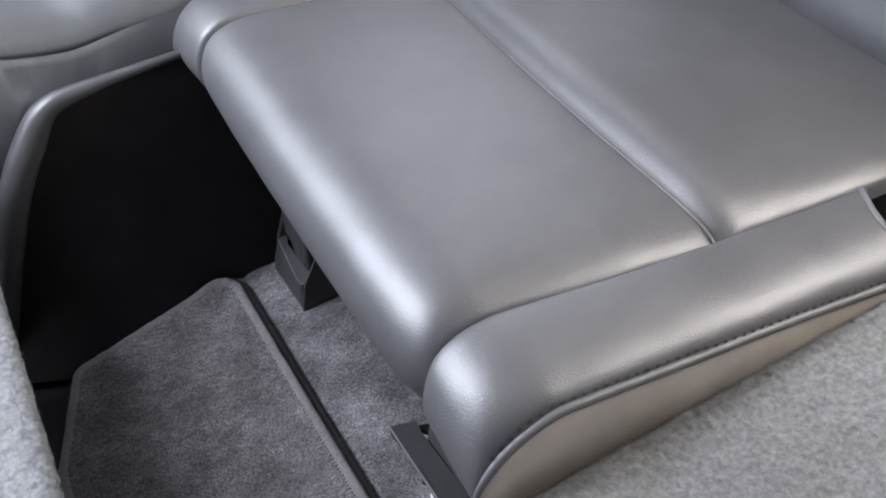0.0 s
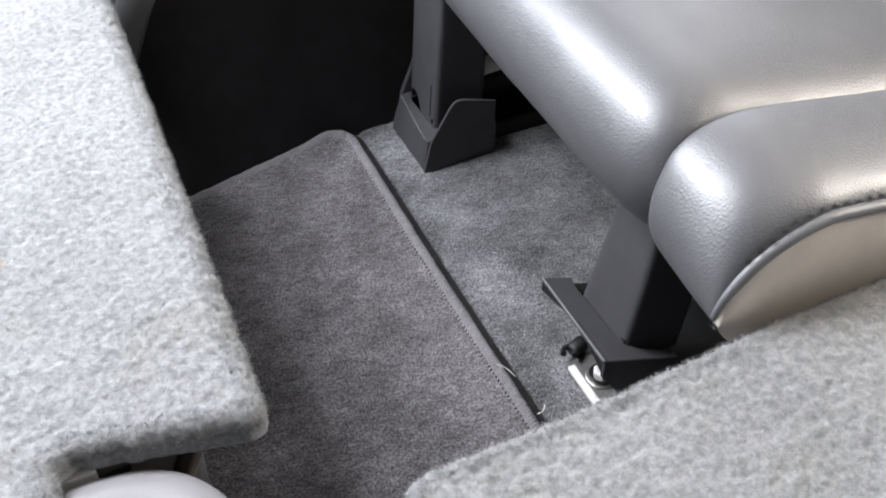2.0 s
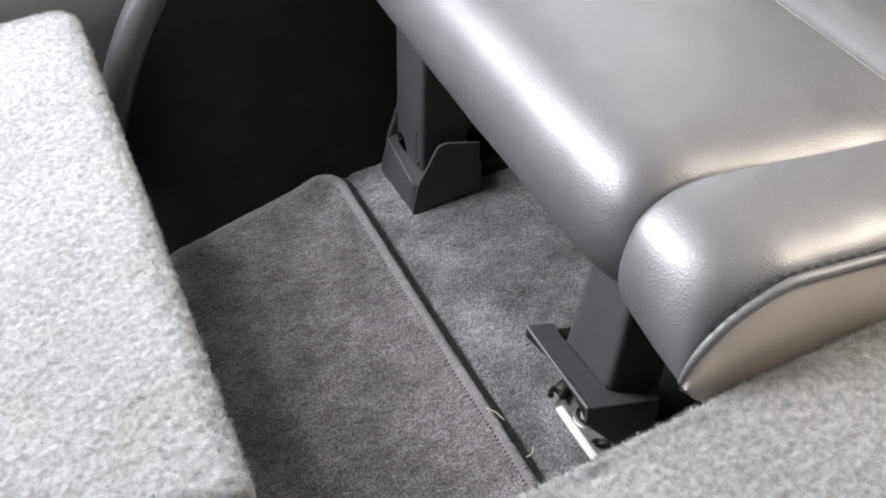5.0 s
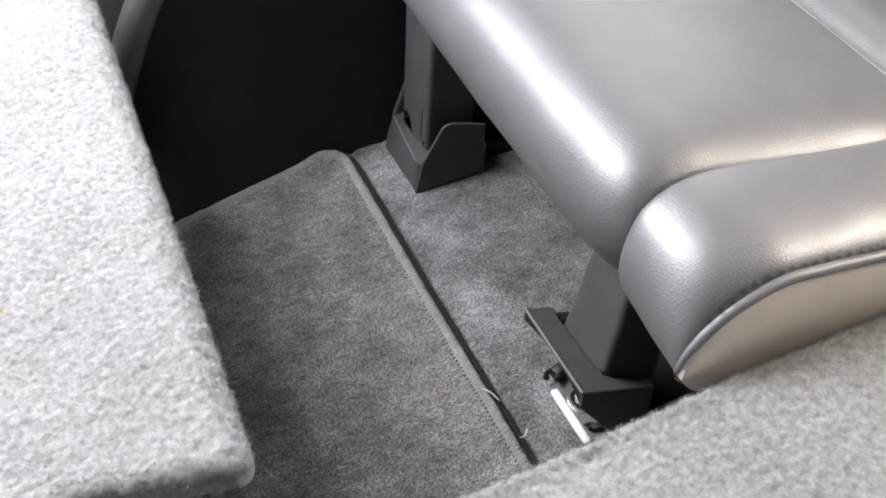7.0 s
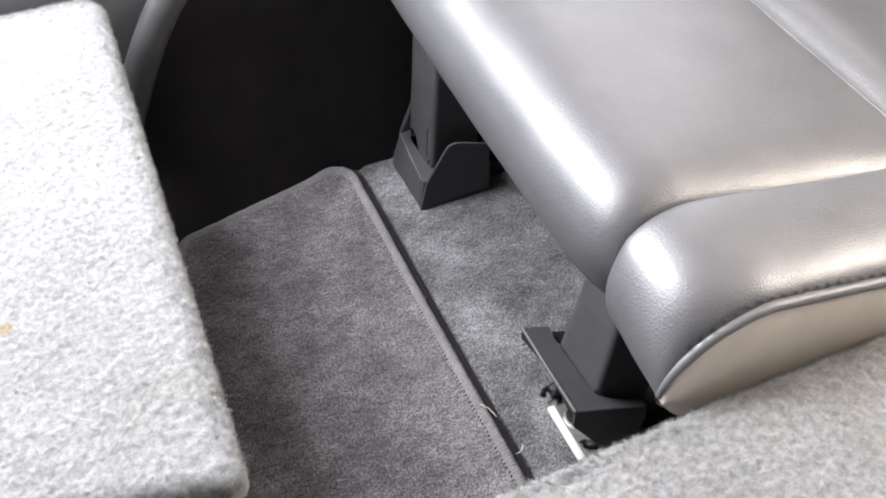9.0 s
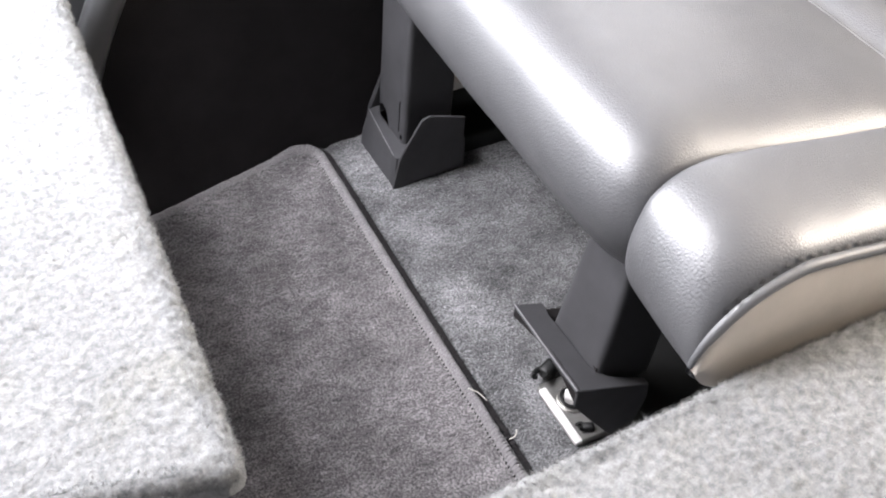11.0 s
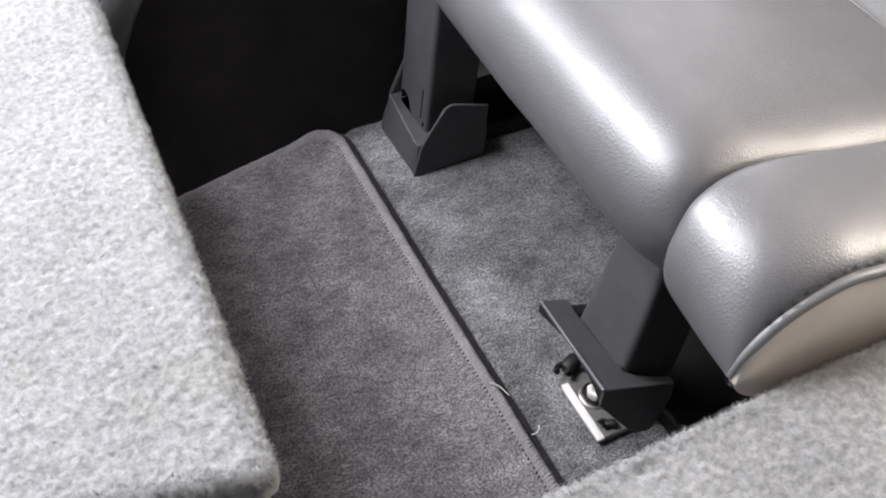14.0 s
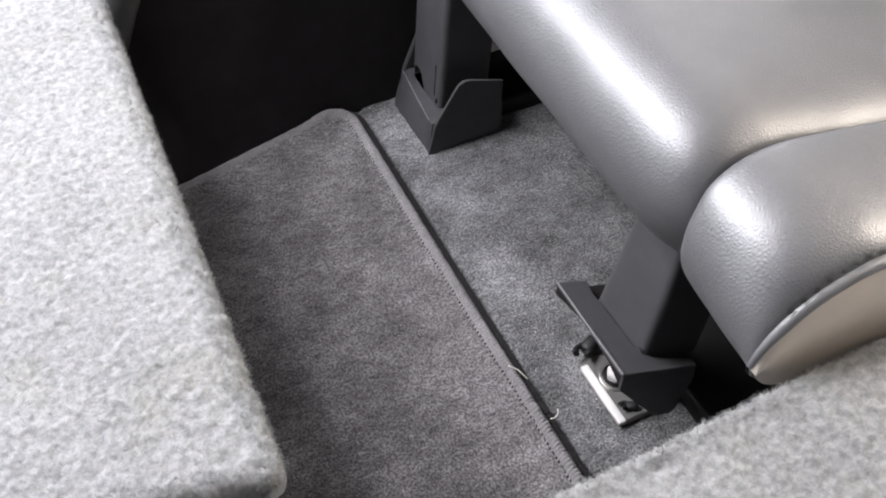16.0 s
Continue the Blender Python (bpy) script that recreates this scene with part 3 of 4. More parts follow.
cushion("front_cushion", np.arange(0, cut + 1), Y0, Y1, False, True, 0.004, seat)
cushion("rear_cushion", np.arange(cut, len(curve)), Y0, Y1, True, False, 0.006, seat)

seam_z = float(np.interp(SEAM_X, curve[top_side][:, 0], curve[top_side][:, 1]))
ridge = []
for y in np.linspace(Y0 + 0.002, Y1 - 0.002, 90):
    u = (y - Y0) / (Y1 - Y0)
    fall = 0.0115 * math.exp(-(((y - Y0) / 0.026) ** 1.5)) + 0.0045 * math.exp(-(((y - Y0) / 0.011) ** 1.6)) + 0.006 * math.exp(-(Y1 - y) / 0.007)
    ridge.append((SEAM_X + SKEW * (y - Y0) - 0.0012 - 0.008 * math.sin(math.pi * u), y, seam_z - 0.0092 + 0.005 * math.sin(math.pi * u) ** 0.7 - fall))
tube_part("seam", ridge, 0.002, PIPING, seat, "sewn seam", 8)

# side bolsters: from the seam over a rounded shoulder down to the piping
EDGE = [(0.16, 0.283), (0.09, 0.292), (0.045, 0.302), (0.019, 0.314), (0.005, 0.327), (0.0, 0.338), (0.009, 0.36), (0.033, 0.383),
        (0.07, 0.396), (0.105, 0.393), (0.19, 0.378), (SEAM_X, 0.357), (0.424, 0.334), (0.52, 0.316), (0.70, 0.285)]
edge = spline(EDGE, 900)


def matched():
    """For each point of the seat's section the point of the piping line that belongs to it."""
    out = []
    a0, b0 = int(np.argmin(curve[:, 0])), int(np.argmin(edge[:, 0]))
    for k in range(len(curve)):
        if k <= a0:
            out.append(edge[int(round(b0 * k / max(a0, 1)))])
        else:
            fa = np.linalg.norm(np.diff(curve[a0:], axis=0), axis=1)
            fb = np.linalg.norm(np.diff(edge[b0:], axis=0), axis=1)
            s = fa[: k - a0].sum() / fa.sum()
            cum = np.r_[0, np.cumsum(fb)] / fb.sum()
            out.append([np.interp(s, cum, edge[b0:, j]) for j in range(2)])
    return np.array(out)


edge_m = matched()
SIDE_Y = -0.682
last_near = int(np.argmax(top_side & (curve[:, 0] >= 0.478)))


def bolster(name, y_seam, y_edge, last, parent):
    vs = np.r_[np.linspace(0, 0.11, 16), np.linspace(0.11, 1, 34)[1:]]
    c, e, n = curve[:last], edge_m[:last], nrm[:last]
    far = np.r_[0, np.cumsum(np.linalg.norm(np.diff(c, axis=0), axis=1))]
    out = np.zeros((last, len(vs), 3))
    for j, v in enumerate(vs):
        g = (1 - math.cos(v * math.pi / 2)) ** 1.15
        y = y_seam + (y_edge - y_seam) * math.sin(v * math.pi / 2) ** 0.95
        d = abs(y - y_seam)
        lift = -0.0045 * math.exp(-d / 0.006) - 0.018 * math.exp(-((d / 0.0032) ** 1.3)) + 0.003 * math.sin(math.pi * min(1, v * 1.1)) + 0.001 * (soft_noise(far, d, 0.03, 31) - 0.5)
        out[:, j, 0] = c[:, 0] * (1 - g) + e[:, 0] * g + n[:, 0] * lift + SKEW * (y - Y0)
        out[:, j, 1] = y + (swing(c) if y_edge < y_seam else 0) * math.exp(-d / 0.04)
        out[:, j, 2] = c[:, 1] * (1 - g) + e[:, 1] * g + n[:, 1] * lift
    if last < len(curve):
        toward = np.clip(1 - (far[-1] - far) / 0.12, 0, 1)[:, None]
        out[:, :, 0] -= 0.024 * toward * np.sin(np.pi * np.clip(vs / 0.8, 0, 1))[None] ** 0.8
    return sheet(name, out, LEATHER, parent), out


near_bolster, nb = bolster("side_bolster", Y0, SIDE_Y, last_near, seat)
far_bolster, fb = bolster("side_bolster", Y1, 0.075, len(curve), seat)

a0 = int(np.argmin(edge_m[:, 0]))
pipe = np.column_stack([edge_m[:last_near, 0], np.full(last_near, SIDE_Y - 0.001), edge_m[:last_near, 1]])
start = max(0, a0 - 5)
bead = pipe[start::3]
slim = 0.0041 * np.clip(0.25 + np.arange(len(bead)) / 9, 0, 1)[:, None]
tube_part("piping", bead, slim, PIPING, seat, "raised leather piping", 10)
skin = np.cross(np.gradient(nb, axis=1), np.gradient(nb, axis=0))
skin /= np.linalg.norm(skin, axis=2)[:, :, None]
skin *= np.sign(skin[:, :, 2:] - skin[:, :, 1:2])
to_piping = np.linalg.norm(nb - nb[:, -1:], axis=2)
col = np.argmin(np.abs(to_piping - 0.006), axis=1)
row = np.arange(int(np.argmax(top_side & (curve[:, 0] > 0.012))), last_near, 3)
seam = nb[row, col[row]] + skin[row, col[row]] * 0.0014
stitches("stitching", seam, 0.0098, 0.006, 0.0038, SEAM_DARK, seat, "dark stitch holes along the piping", 0.0, skin[row, col[row]])
# closing end of the bolster beside the hinge
end = nb[-1]
tube_part("end_piping", spline(end[::4], 60), 0.0032, PIPING, seat, "leather piping round the hinge gap", 8)

# vinyl side under the piping
rows = []
for v in np.linspace(0, 1, 16):
    x = pipe[a0:, 0] + 0.003 * v * np.exp(-np.clip(pipe[a0:, 0], 0, 1) / 0.03)
    y = pipe[a0:, 1] - 0.006 * math.sin(math.pi * v ** 0.8) ** 1.3
    low = np.minimum(pipe[a0:, 2], 0.284 + 0.022 * np.exp(-np.clip(pipe[a0:, 0], 0, 1) / 0.06) + 0.028 * np.exp(-np.clip(pipe[a0:, 0], 0, 1) / 0.014) - 0.12 * np.clip(pipe[a0:, 0] - 0.12, 0, 0.3))
    z = pipe[a0:, 2] * (1 - v) + low * v
    rows.append(np.stack([x, y, z], -1))
sheet("side_panel", np.stack(rows, 1), SIDE_VINYL, seat, "taupe vinyl side of the cushion")
part("seat_pan", box(0.13, 0.69, -0.655, 0.05, 0.225, 0.262, 0.012), BLACK, seat, "black underside of the cushion")
part("hinge_cover", box(0.49, 0.68, -0.675, -0.60, 0.22, 0.305, 0.012), BLACK, seat, "black hinge cover")

# backrest
back = spline([(0.675, 0.30), (0.672, 0.36), (0.69, 0.42), (0.74, 0.6), (0.80, 0.8), (0.85, 0.97), (0.9, 0.985), (0.95, 0.95)], 90)
ys = np.linspace(-0.66, 0.06, 60)
BX, BY = np.meshgrid(np.arange(90), ys, indexing="ij")
push = 0.012 * np.sqrt(np.clip(np.sin(np.pi * (BY + 0.66) / 0.72), 0, 1))
sheet("backrest", np.stack([back[:, :1] - push, BY, np.broadcast_to(back[:, 1:], BY.shape)], -1), BACK_CLOTH, seat, "charcoal backrest")
tube_part("back_piping", [(0.668, y, 0.352) for y in np.linspace(-0.655, 0.055, 40)], 0.006, PIPING, seat, "raised piping along the backrest", 10)


def leg(low, high, bottom):
    """A seat leg: a plastic-clad post from the floor into the cushion; its section at two heights."""
    bm = bmesh.new()
    loops = []
    (z0, xa, ya, yb), (z1, xc, yc, yd) = low, high
    for z in (bottom, 0.11, 0.18, 0.28):
        w = (z - z0) / (z1 - z0)
        x, y0, y1 = xa + (xc - xa) * w, ya + (yc - ya) * w, yb + (yd - yb) * w
        o = rounded([(x, y0), (x + 0.066, y0), (x + 0.066, y1), (x, y1)], 0.006, 0.003)
        o = o[np.linspace(0, len(o), 80, endpoint=False).astype(int)]
        loops.append([bm.verts.new((p[0], p[1], z)) for p in o])
    for a, b in zip(loops, loops[1:]):
        for k in range(len(a)):
            bm.faces.new((a[k], a[(k + 1) % len(a)], b[(k + 1) % len(a)], b[k]))
    bm.faces.new(loops[0])
    bm.faces.new(loops[-1])
    return part("leg_post", bm, COVER, seat, "charcoal plastic leg cladding")


far_leg = leg((0.05, 0.075, -0.077, -0.001), (0.2, 0.084, -0.078, 0.0), 0.0)
leg((0.1, 0.061, -0.525, -0.447), (0.2, 0.076, -0.522, -0.455), 0.088)
part("leg_core", box(0.105, 0.13, -0.505, -0.455, 0.0, 0.1, 0.003), BLACK, seat, "black steel core of the leg")


def shelf_body():
    """Low cover whose front wall leans back more at its far end."""
    bm = bmesh.new()
    loops = []
    for z, near, farther, cut in ((-0.004, 0.052, 0.05, 0.0), (0.02, 0.0535, 0.055, 0.0), (0.041, 0.0555, 0.064, 0.0), (0.0435, 0.0562, 0.0655, 0.0008), (0.0445, 0.0575, 0.067, 0.0022)):
        o = rounded([(near, -0.0965 + cut), (0.152, -0.0965 + cut), (0.152, 0.013 - cut), (farther, 0.013 - cut)], [0.004, 0.004, 0.004, 0.012], 0.004)
        o = o[np.linspace(0, len(o), 72, endpoint=False).astype(int)]
        loops.append([bm.verts.new((p[0], p[1], z)) for p in o])
    for a, b in zip(loops, loops[1:]):
        for k in range(len(a)):
            bm.faces.new((a[k], a[(k + 1) % len(a)], b[(k + 1) % len(a)], b[k]))
    bm.faces.new(loops[0])
    bm.faces.new(loops[-1])
    return bm


# far foot cover: shelf with two rounded fins
far_foot = part("foot_cover", shelf_body(), COVER, seat, "charcoal plastic foot cover on the carpet")
fin = rounded([(0.050, -0.004), (0.146, 0.008), (0.1485, 0.0805), (0.0935, 0.0985), (0.0605, 0.043)], [0.002, 0.004, 0.003, 0.014, 0.04], 0.003)
part("fin", extruded(fin, "y", -0.099, -0.0955, 0.001), COVER, far_foot)
# pale tube paints the highlight on the shelf's front top edge
tube_part("lit_worn_edge", [(0.0568, -0.089, 0.0444), (0.0612, -0.04, 0.0446), (0.0662, 0.008, 0.0446)], 0.0007, CAP, far_foot, "pale edge, highlight painted over scuffing", 6)
fin_b = rounded([(0.06, -0.004), (0.158, -0.004), (0.154, 0.1), (0.09, 0.1), (0.068, 0.046)], [0.002, 0.004, 0.005, 0.008, 0.012], 0.003)
part("fin", extruded(fin_b, "y", 0.009, 0.016, 0.0018), COVER, far_foot)
arch = rounded([(-0.036, 0.0445), (-0.002, 0.0445), (-0.003, 0.056), (-0.012, 0.066), (-0.026, 0.0635)], [0.001, 0.001, 0.005, 0.008, 0.01], 0.001)
slot = np.array([(0.06, 0.056), (0.09, 0.056), (0.09, 0.1), (0.06, 0.1)])
carve(far_leg, [extruded(slot, "y", -0.0645, -0.0618, 0.0001), box(0.06, 0.09, -0.072, -0.0675, 0.047, 0.0555, 0), extruded(arch, "x", 0.06, 0.1, 0.0001)])
tube_part("cross_tube", [(0.15, -0.052, 0.1), (0.25, -0.05, 0.105), (0.42, -0.05, 0.11)], 0.011, PALE_STEEL, seat, "pale zinc seat frame tube")

part("floor_slab", box(0.158, 0.68, -0.072, 0.026, -0.01, 0.024, 0.006), BLACK, seat, "black slab on the floor behind the leg")
part("floor_slab", box(0.128, 0.66, -0.78, -0.43, -0.01, 0.02, 0.006), BLACK, seat, "black slab on the floor behind the leg")
# near foot cover, lifted off its mounting plate and tilted towards the post
TILT = math.atan(0.4)


def tilted(bm):
    """From the cover's own plane (u across, y along, w up) to its tilted place."""
    for v in bm.verts:
        u, y, w = v.co
        v.co = Vector((0.03 + u * math.cos(TILT) + w * math.sin(TILT), y, 0.128 - u * math.sin(TILT) + w * math.cos(TILT)))
    return bm


def cover_outline():
    """The cover's top: a strip before the post with two arms that clasp it."""
    c = [(0.0, -0.542), (0.088, -0.543), (0.088, -0.534), (0.047, -0.527), (0.0345, -0.517), (0.0318, -0.445), (0.0352, -0.428), (0.0, -0.428)]
    return rounded(c, [0.0015, 0.002, 0.002, 0.012, 0.012, 0.004, 0.002, 0.0015], 0.002)


near_foot = part("foot_cover", tilted(extruded(cover_outline(), "z", -0.0035, 0.0, 0.0009)), COVER, seat, "charcoal plastic foot cover lifted off the floor")
clasp = rounded([(0.047, -0.445), (0.062, -0.445), (0.062, -0.4285), (0.036, -0.4285), (0.036, -0.433)], [0.001, 0.001, 0.001, 0.001, 0.001], 0.002)
# solid plate; its black stands in for shade inside the opening
part("clasp", tilted(extruded(clasp, "z", -0.012, -0.0075, 0.0006)), BLACK_PANEL, near_foot, "dark plate painted as the shade in a clip opening")
# two solid blocks, black in place of shaded notches
part("notch", box(0.0635, 0.0675, -0.522, -0.5165, 0.1105, 0.1185, 0.0003), BLACK_PANEL, near_foot, "small dark block painted as the shade in a notch")
part("notch", box(0.0645, 0.0675, -0.459, -0.4555, 0.1125, 0.1195, 0.0003), BLACK_PANEL, near_foot, "small dark block painted as the shade in a notch")
# pale tube: scraped edge, with its highlight put into the colour
tube_part("lit_worn_edge", [(0.0305, -0.541, 0.1276), (0.0302, -0.48, 0.1278), (0.0302, -0.4285, 0.1278)], 0.0009, CAP, near_foot, "pale edge, highlight painted over scuffing", 6)
skirt = rounded([(0.0305, 0.1275), (0.0295, 0.106), (0.056, 0.066), (0.078, 0.034), (0.099, 0.026), (0.113, 0.074), (0.1115, 0.0945)], [0.001, 0.003, 0.02, 0.004, 0.006, 0.006, 0.002], 0.003)
part("skirt", extruded(skirt, "y", -0.5425, -0.5385, 0.0008), COVER, near_foot)
flap = rounded([(-0.487, 0.126), (-0.436, 0.1125), (-0.426, 0.1085), (-0.4285, 0.126)], [0.001, 0.004, 0.003, 0.001], 0.003)
part("flap", extruded(flap, "x", 0.0305, 0.0335, 0.0006), BLACK_PANEL, near_foot)
inner = rounded([(-0.541, 0.1265), (-0.541, 0.106), (-0.518, 0.118), (-0.487, 0.1225), (-0.487, 0.1265)], [0.0008, 0.002, 0.003, 0.001, 0.0008], 0.003)
part("flap", extruded(inner[::-1].copy(), "x", 0.0312, 0.034, 0.0005), BLACK_PANEL, near_foot)
# mounting plate, bolt and clips on the floor
plate = part("mounting_plate", extruded(rounded([(0.057, -0.522), (0.125, -0.522), (0.125, -0.443), (0.057, -0.443)], 0.004, 0.003), "z", -0.002, 0.0065, 0.0012), DULL_STEEL, seat, "dull zinc-plated steel mounting plate")
part("lip", box(0.0555, 0.064, -0.523, -0.45, 0.003, 0.0085, 0.0015), PALE_STEEL, plate, "bright rolled edge of the plate")
part("washer", disc_turned([(0.0165, 0.006), (0.0165, 0.0085), (0.0155, 0.0093), (0.006, 0.0093)], (0.081, -0.475, 0.0), 28), STEEL, seat, "pale steel washer")
part("ring", disc_turned([(0.0135, 0.009), (0.0138, 0.0115), (0.0125, 0.0128), (0.0105, 0.012), (0.0102, 0.0095)], (0.081, -0.475, 0.0), 28), BLACK, seat, "dark ring round the bolt")
part("bolt", disc_turned([(0.0098, 0.009), (0.0098, 0.0165), (0.0085, 0.0182), (0.005, 0.0182), (0.0045, 0.0165)], (0.081, -0.475, 0.0), 6), PALE_STEEL, seat, "shiny hexagonal bolt", False)
for cx, cy, turn, scale in ((0.077, -0.434, 0.3, 0.95), (0.077, -0.512, -0.5, 0.55)):
    bm = box(-0.010, 0.012, -0.008, 0.008, 0.0, 0.017, 0.005)
    hooks = ([(-0.004, 0.004, 0.012), (-0.012, 0.007, 0.013), (-0.018, 0.004, 0.014), (-0.019, 0.001, 0.018)], [(-0.004, -0.005, 0.012), (-0.011, -0.008, 0.015), (-0.012, -0.006, 0.02)])
    for hook in hooks:
        g = tube(spline(hook, 12), 0.0034, 8)
        tmp = bpy.data.meshes.new("tmp")
        faces = grid_faces(*g.shape[:2], True).tolist() + [[i * 12 for i in range(8)], [i * 12 + 11 for i in range(8)]]
        tmp.from_pydata([tuple(v) for v in g.reshape(-1, 3).tolist()], [], faces)
        bm.from_mesh(tmp)
        bpy.data.meshes.remove(tmp)
    bmesh.ops.transform(bm, matrix=pose(cx, cy, 0.004, 0, -12, math.degrees(turn)) @ Matrix.Scale(scale, 4), verts=bm.verts)
    part("clip", bm, BLACK, seat, "black plastic clip")

# ---- folded seats with felt-covered backs ----


def felt_slab(name, outline, top, drop, radius, parent, count, label, cells, keep, rise=lambda x: 0 * x):
    """A felt-covered board with a rounded edge: rings round the outline, a dense top and standing fibres."""
    n = inward(outline)
    wob = 0.0016 * (soft_noise(outline[:, 0] * 3, outline[:, 1] * 3, 0.02, cells) - 0.5) + 0.0016 * (soft_noise(outline[:, 0], outline[:, 1], 0.0045, cells + 5) - 0.5)

    def height(x, y):
        return (top + rise(x) + 0.002 * (soft_noise(x, y, 0.06, cells + 2) - 0.5) + 0.0016 * (soft_noise(x, y, 0.007, cells + 1) - 0.5)
                + 0.0015 * (soft_noise(x, y, 0.0034, cells + 3) - 0.5))

    rings = []
    for a in (*np.linspace(96, 0, 14), -10):
        off = radius - radius * math.sin(radians(a)) if a >= 0 else radius + 0.006
        z = top - radius + radius * math.cos(radians(a)) if a >= 0 else top - 0.0012
        p = outline + n * (off + wob[:, None])
        z = z + rise(p[:, 0]) + (height(p[:, 0], p[:, 1]) - top - rise(p[:, 0])) * min(1, max(0, (75 - a) / 60))
        rings.append(np.column_stack([p, z]))
    low = rings[0].copy()
    low[:, 2] = top - drop
    G = np.stack([low, *rings], 1)
    board = sheet(name, G, FELT, parent, label, closed_u=True)

    _, grid, _ = filled(outline, height, 0.0016, radius * 0.95, "felt_top", FELT, parent)
    core = outline + n * radius * 0.9
    nap("felt_nap", [grid], count, 0.0028, 0.00042, (0.1, -0.1, -0.2), FELT_FIBRE, parent, "", lambda p: inside(core, p[:, 0], p[:, 1]) & keep(p))
    ring = np.concatenate([G[:, 1:], G[:1, 1:]], 0)
    nap("edge_nap", [ring], count // 2, 0.003, 0.00045, (0, 0, 0), FELT_FIBRE, parent, "", keep)
    return board


fold_a = thing("folded_seat", (-0.55, -0.4, 0.0), "folded-down seat whose back is covered in pale grey felt carpet", "car seat", "folded seats")
OUT_A = rounded([(-0.262, 0.03), (-0.75, 0.03), (-0.75, -0.95), (-0.402, -0.95), (-0.402, -0.602), (-0.277, -0.630)], [0.03, 0.02, 0.02, 0.02, 0.012, 0.012], 0.0025)
felt_slab("felt_back", OUT_A, 0.327, 0.021, 0.0105, fold_a, 150000, "pale grey felt carpet panel", 41, lambda p: (p[:, 0] > -0.62) & (p[:, 1] > -0.8))
backing_o = rounded([(-0.9, 0.16), (-0.386, 0.16), (-0.325, 0.307), (-0.9, 0.307)], 0.004, 0.01)
part("backing", extruded(backing_o, "y", -0.604, 0.0, 0.003), LINING, fold_a, "taupe backing under the felt")
strip_o = rounded([(-0.364, 0.2), (-0.357, 0.2), (-0.3125, 0.308), (-0.3185, 0.308)], 0.0018, 0.004)
part("edge_strip", extruded(strip_o, "y", -0.612, -0.02, 0.0015), LINING, fold_a, "taupe edge strip")
# no recess is cut; the black block paints the slot's shade
part("latch_slot", box(-0.392, -0.362, -0.6055, -0.59, 0.2895, 0.2955, 0.002), BLACK, fold_a, "black block painted as the shade in a latch slot")
cap = part("hinge_cap", squared(disc_turned([(0.09, -0.12), (0.0955, -0.03), (0.095, -0.012), (0.091, -0.002), (0.084, 0.004), (0.074, 0.0065), (0.064, 0.005), (0.055, -0.002), (0.052, -0.014), (0.02, -0.016)], (-0.402, -0.702, 0.304), 72), -0.402, -0.702, 2.7), CAP, fold_a, "pale grey plastic hinge cap")
part("tab", box(-0.412, -0.3815, -0.611, -0.6055, 0.285, 0.3085, 0.002), CAP, cap)
part("cushion_under", box(-0.92, -0.36, -0.58, -0.02, 0.0, 0.16, 0.03), LEATHER, fold_a, "grey leather cushion beneath")

fold_b = thing("folded_seat", (0.2, -0.95, 0.0), "folded-down seat back covered in pale grey felt, beside the leather cushion", "car seat", "folded seats")
OUT_B = rounded([(0.72, -0.6905), (-0.222, -0.700), (-0.26, -0.78), (-0.26, -1.4), (0.72, -1.4)], [0.01, 0.028, 0.04, 0.03, 0.02], 0.0025)
felt_slab("felt_back", OUT_B, 0.325, 0.05, 0.010, fold_b, 150000, "pale grey felt carpet panel", 61, lambda p: (p[:, 0] < 0.62) & (p[:, 1] > -0.95), lambda x: 0.013 * np.clip((x + 0.16) / 0.2, 0, 1) ** 1.5)
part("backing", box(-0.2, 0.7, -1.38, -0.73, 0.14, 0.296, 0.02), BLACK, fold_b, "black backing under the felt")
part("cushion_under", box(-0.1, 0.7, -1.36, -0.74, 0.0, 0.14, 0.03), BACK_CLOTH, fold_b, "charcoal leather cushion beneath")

# ---- far side trim ----
trim = thing("side_trim", (0.1, 0.08, 0.0), "black lower side panel framed by a soft grey rounded rim", "trim panel", kind="structure")
T = spline([(-0.345, -0.02), (-0.326, 0.05), (-0.302, 0.12), (-0.268, 0.20), (-0.244, 0.25), (-0.216, 0.297), (-0.184, 0.337), (-0.16, 0.3545), (-0.13, 0.361), (-0.06, 0.3605), (0.1, 0.359), (0.3, 0.361), (0.72, 0.363)], 160)
t_dir = np.gradient(T, axis=0)
t_dir /= np.linalg.norm(t_dir, axis=1)[:, None]
nT = np.stack([t_dir[:, 1], -t_dir[:, 0]], 1)
r_rim = np.interp(T[:, 0], [-0.2, -0.15, -0.08, 0.02, 0.7], [0.019, 0.013, 0.008, 0.005, 0.005])
rings = []
for a in np.linspace(-60, 180, 22):
    off = r_rim * (1 - math.cos(radians(a)))
    y = 0.036 - r_rim * math.sin(radians(a))
    rings.append(np.column_stack([T[:, 0] + nT[:, 0] * off, y, T[:, 1] + nT[:, 1] * off]))
sheet("rim", np.stack(rings, 1), RIM, trim, "soft grey rounded rim")
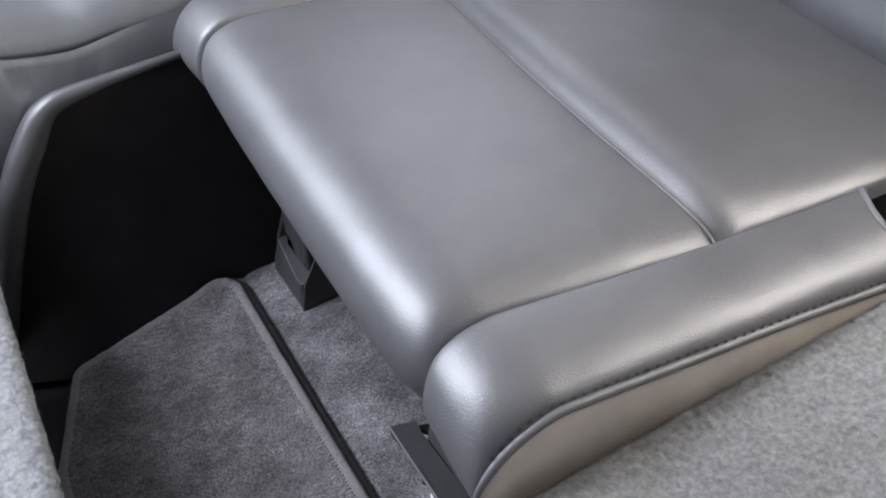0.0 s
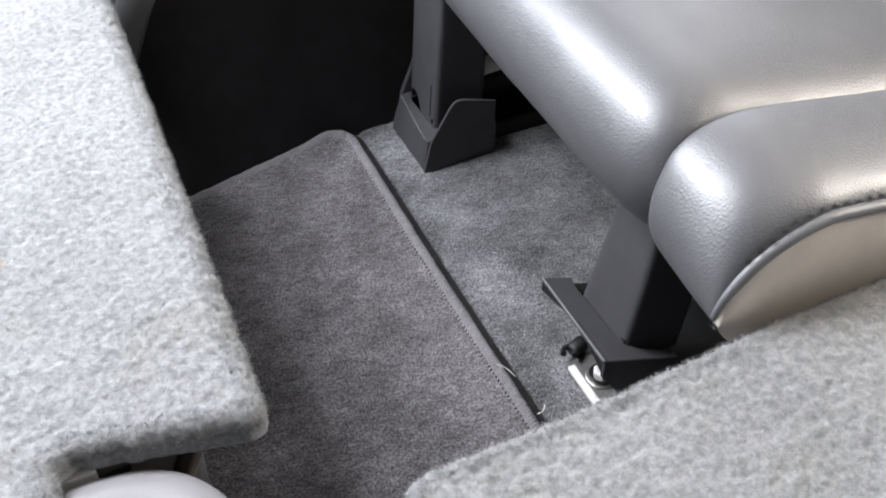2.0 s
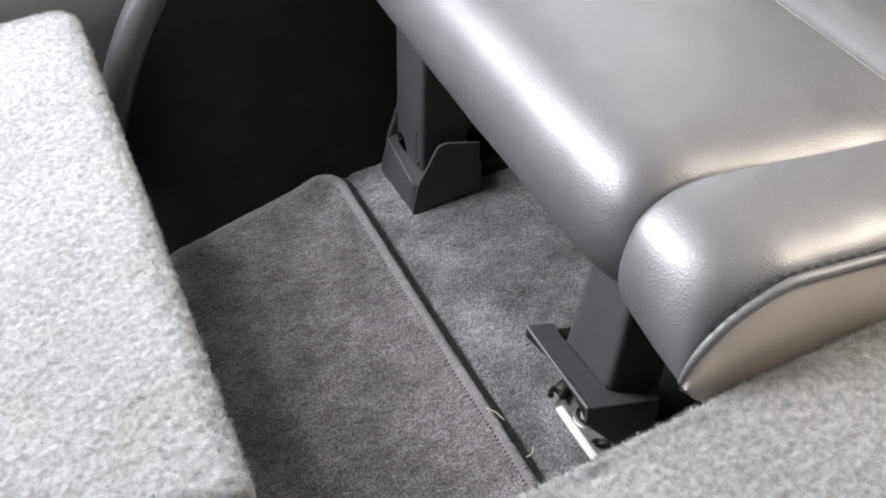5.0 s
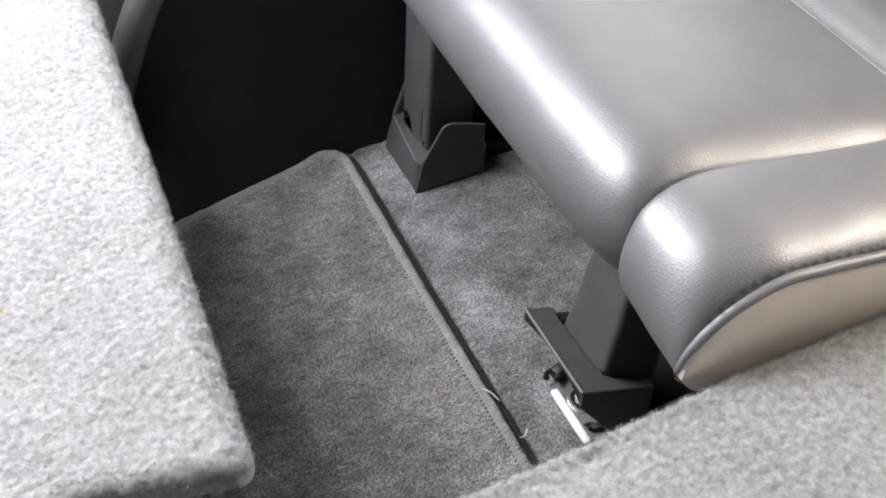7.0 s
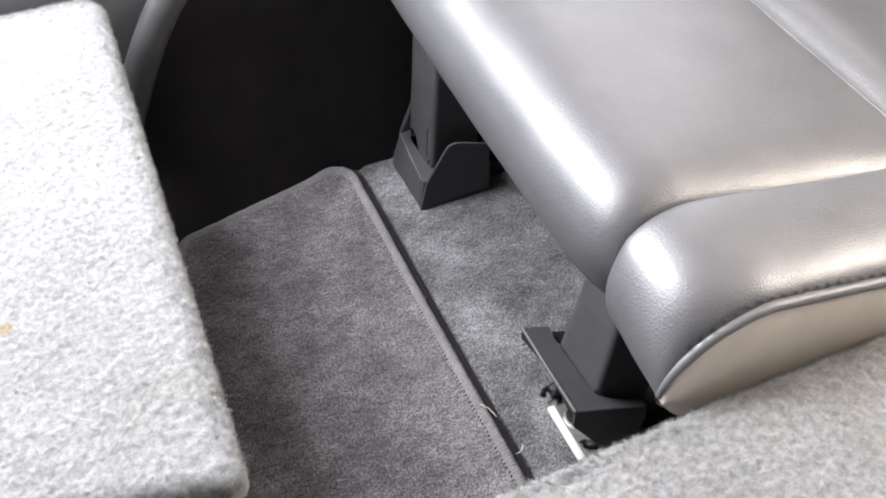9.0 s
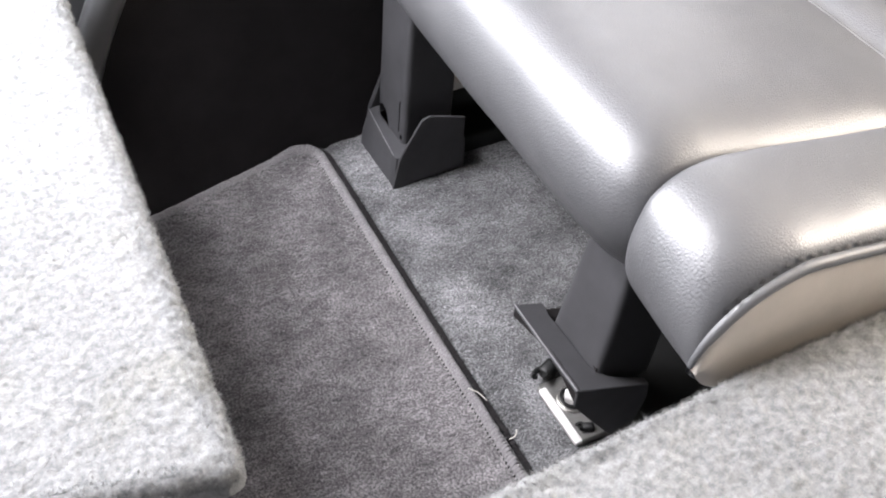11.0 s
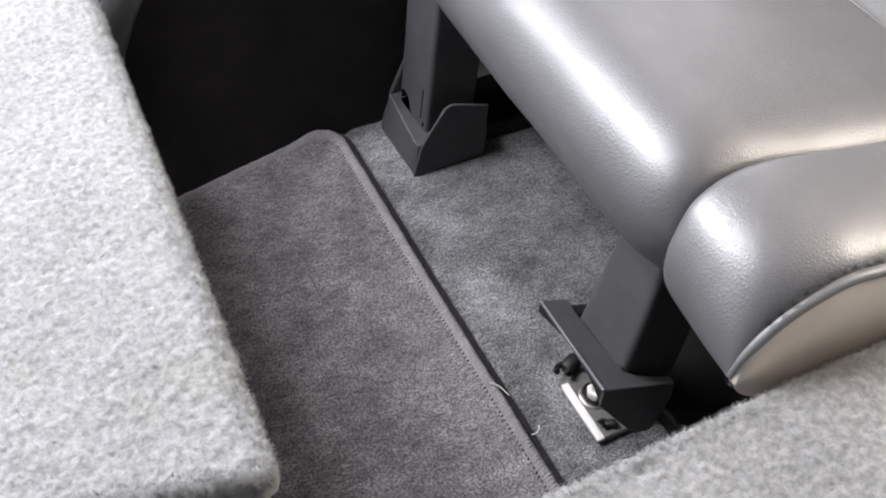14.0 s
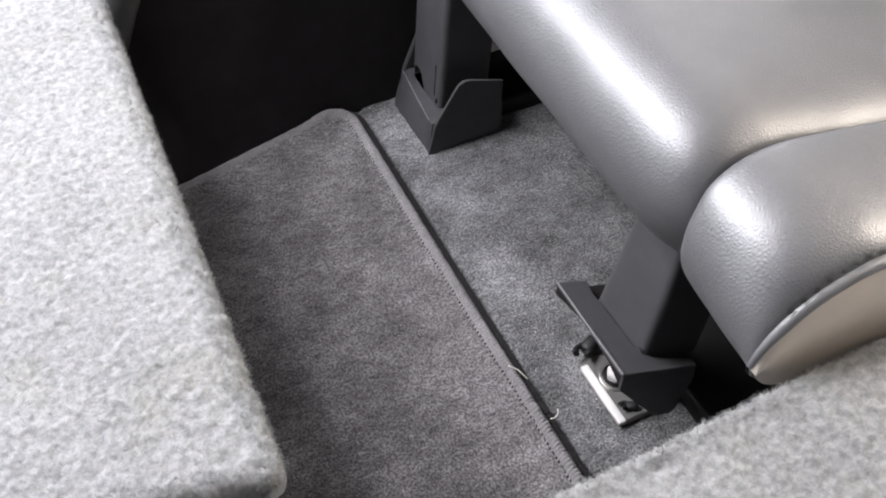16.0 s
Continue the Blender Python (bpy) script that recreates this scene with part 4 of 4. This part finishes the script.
# black field: leans out to a skirt along the floor
inner = T + nT * (r_rim * 1.5)[:, None]
foot_x = np.interp(np.linspace(0, 1, 160), [0, 0.12, 1], [-0.42, -0.3, 0.72])
foot_y = np.interp(foot_x, [-0.42, -0.32, -0.245, -0.03, 0.05, 0.72], [0.03, 0.0, -0.036, 0.019, 0.02, 0.027])
rows = []
for v in np.linspace(0, 1, 40):
    x = inner[:, 0] * (1 - v) + foot_x * v
    z = inner[:, 1] * (1 - v) - 0.006 * v
    y = 0.034 + (foot_y - 0.034) * v ** 2 - 0.004 * math.sin(math.pi * min(1, v * 4) / 2)
    rows.append(np.stack([x, y, z], -1))
sheet("panel", np.stack(rows, 1), BLACK_PANEL, trim, "matt black panel")
part("core", box(-0.08, 0.72, 0.07, 0.1, 0.0, 0.3, 0.005), BLACK, trim)

tube_part("sill", spline([(-0.42, 0.034, 0.004), (-0.33, 0.02, 0.006), (-0.295, 0.004, 0.006), (-0.27, -0.008, 0.003), (-0.25, -0.012, -0.004)], 24), 0.006, COVER, trim, "charcoal rounded sill", 10)

door = thing("door_trim", (-0.2, 0.2, 0.0), "grey leather-covered door trim with a seam and fine creases", "door trim", kind="structure")


def seam_height(x):
    return 0.3705 + 0.02 * np.clip((-0.085 - x) / 0.1, 0, 1.6) ** 1.5 + 0.006 * (1 + np.tanh((x + 0.055) / 0.05))


def door_pad(name, profile, parent, ends):
    """A padded strip along the door; its section is given from the seam."""
    xs = np.linspace(-1.2, 0.7, 300)
    c = spline(profile, 70)
    far = np.r_[0, np.cumsum(np.linalg.norm(np.diff(c, axis=0), axis=1))]
    X, D = np.meshgrid(xs, far, indexing="ij")
    dip = 0.0035 * np.exp(-((D / 0.0022) ** 1.3)) * np.clip((0.0 - X) / 0.08, 0, 1)
    wrinkle = 0.0045 * (soft_noise(X * 1.6 + D * 0.5, D * 0.35, 0.011, 77) - 0.5) * np.exp(-((X + 0.13) / 0.09) ** 2) * ends
    soft = 0.003 * (soft_noise(X, D, 0.06, 78) - 0.5)
    Y = c[None, :, 0] + dip + wrinkle + soft
    Z = c[None, :, 1] + seam_height(X)
    return sheet(name, np.stack([X, Y, Z], -1), DOOR_LEATHER, parent)


door_pad("lower_pad", [(0.0885, 0.0), (0.086, -0.006), (0.078, -0.03), (0.066, -0.07), (0.058, -0.12), (0.055, -0.2), (0.06, -0.36)], door, 1.0)
door_pad("upper_pad", [(0.0895, 0.0), (0.0915, 0.005), (0.099, 0.018), (0.115, 0.035), (0.14, 0.051), (0.18, 0.069), (0.24, 0.088), (0.345, 0.112)], door, 0.4)
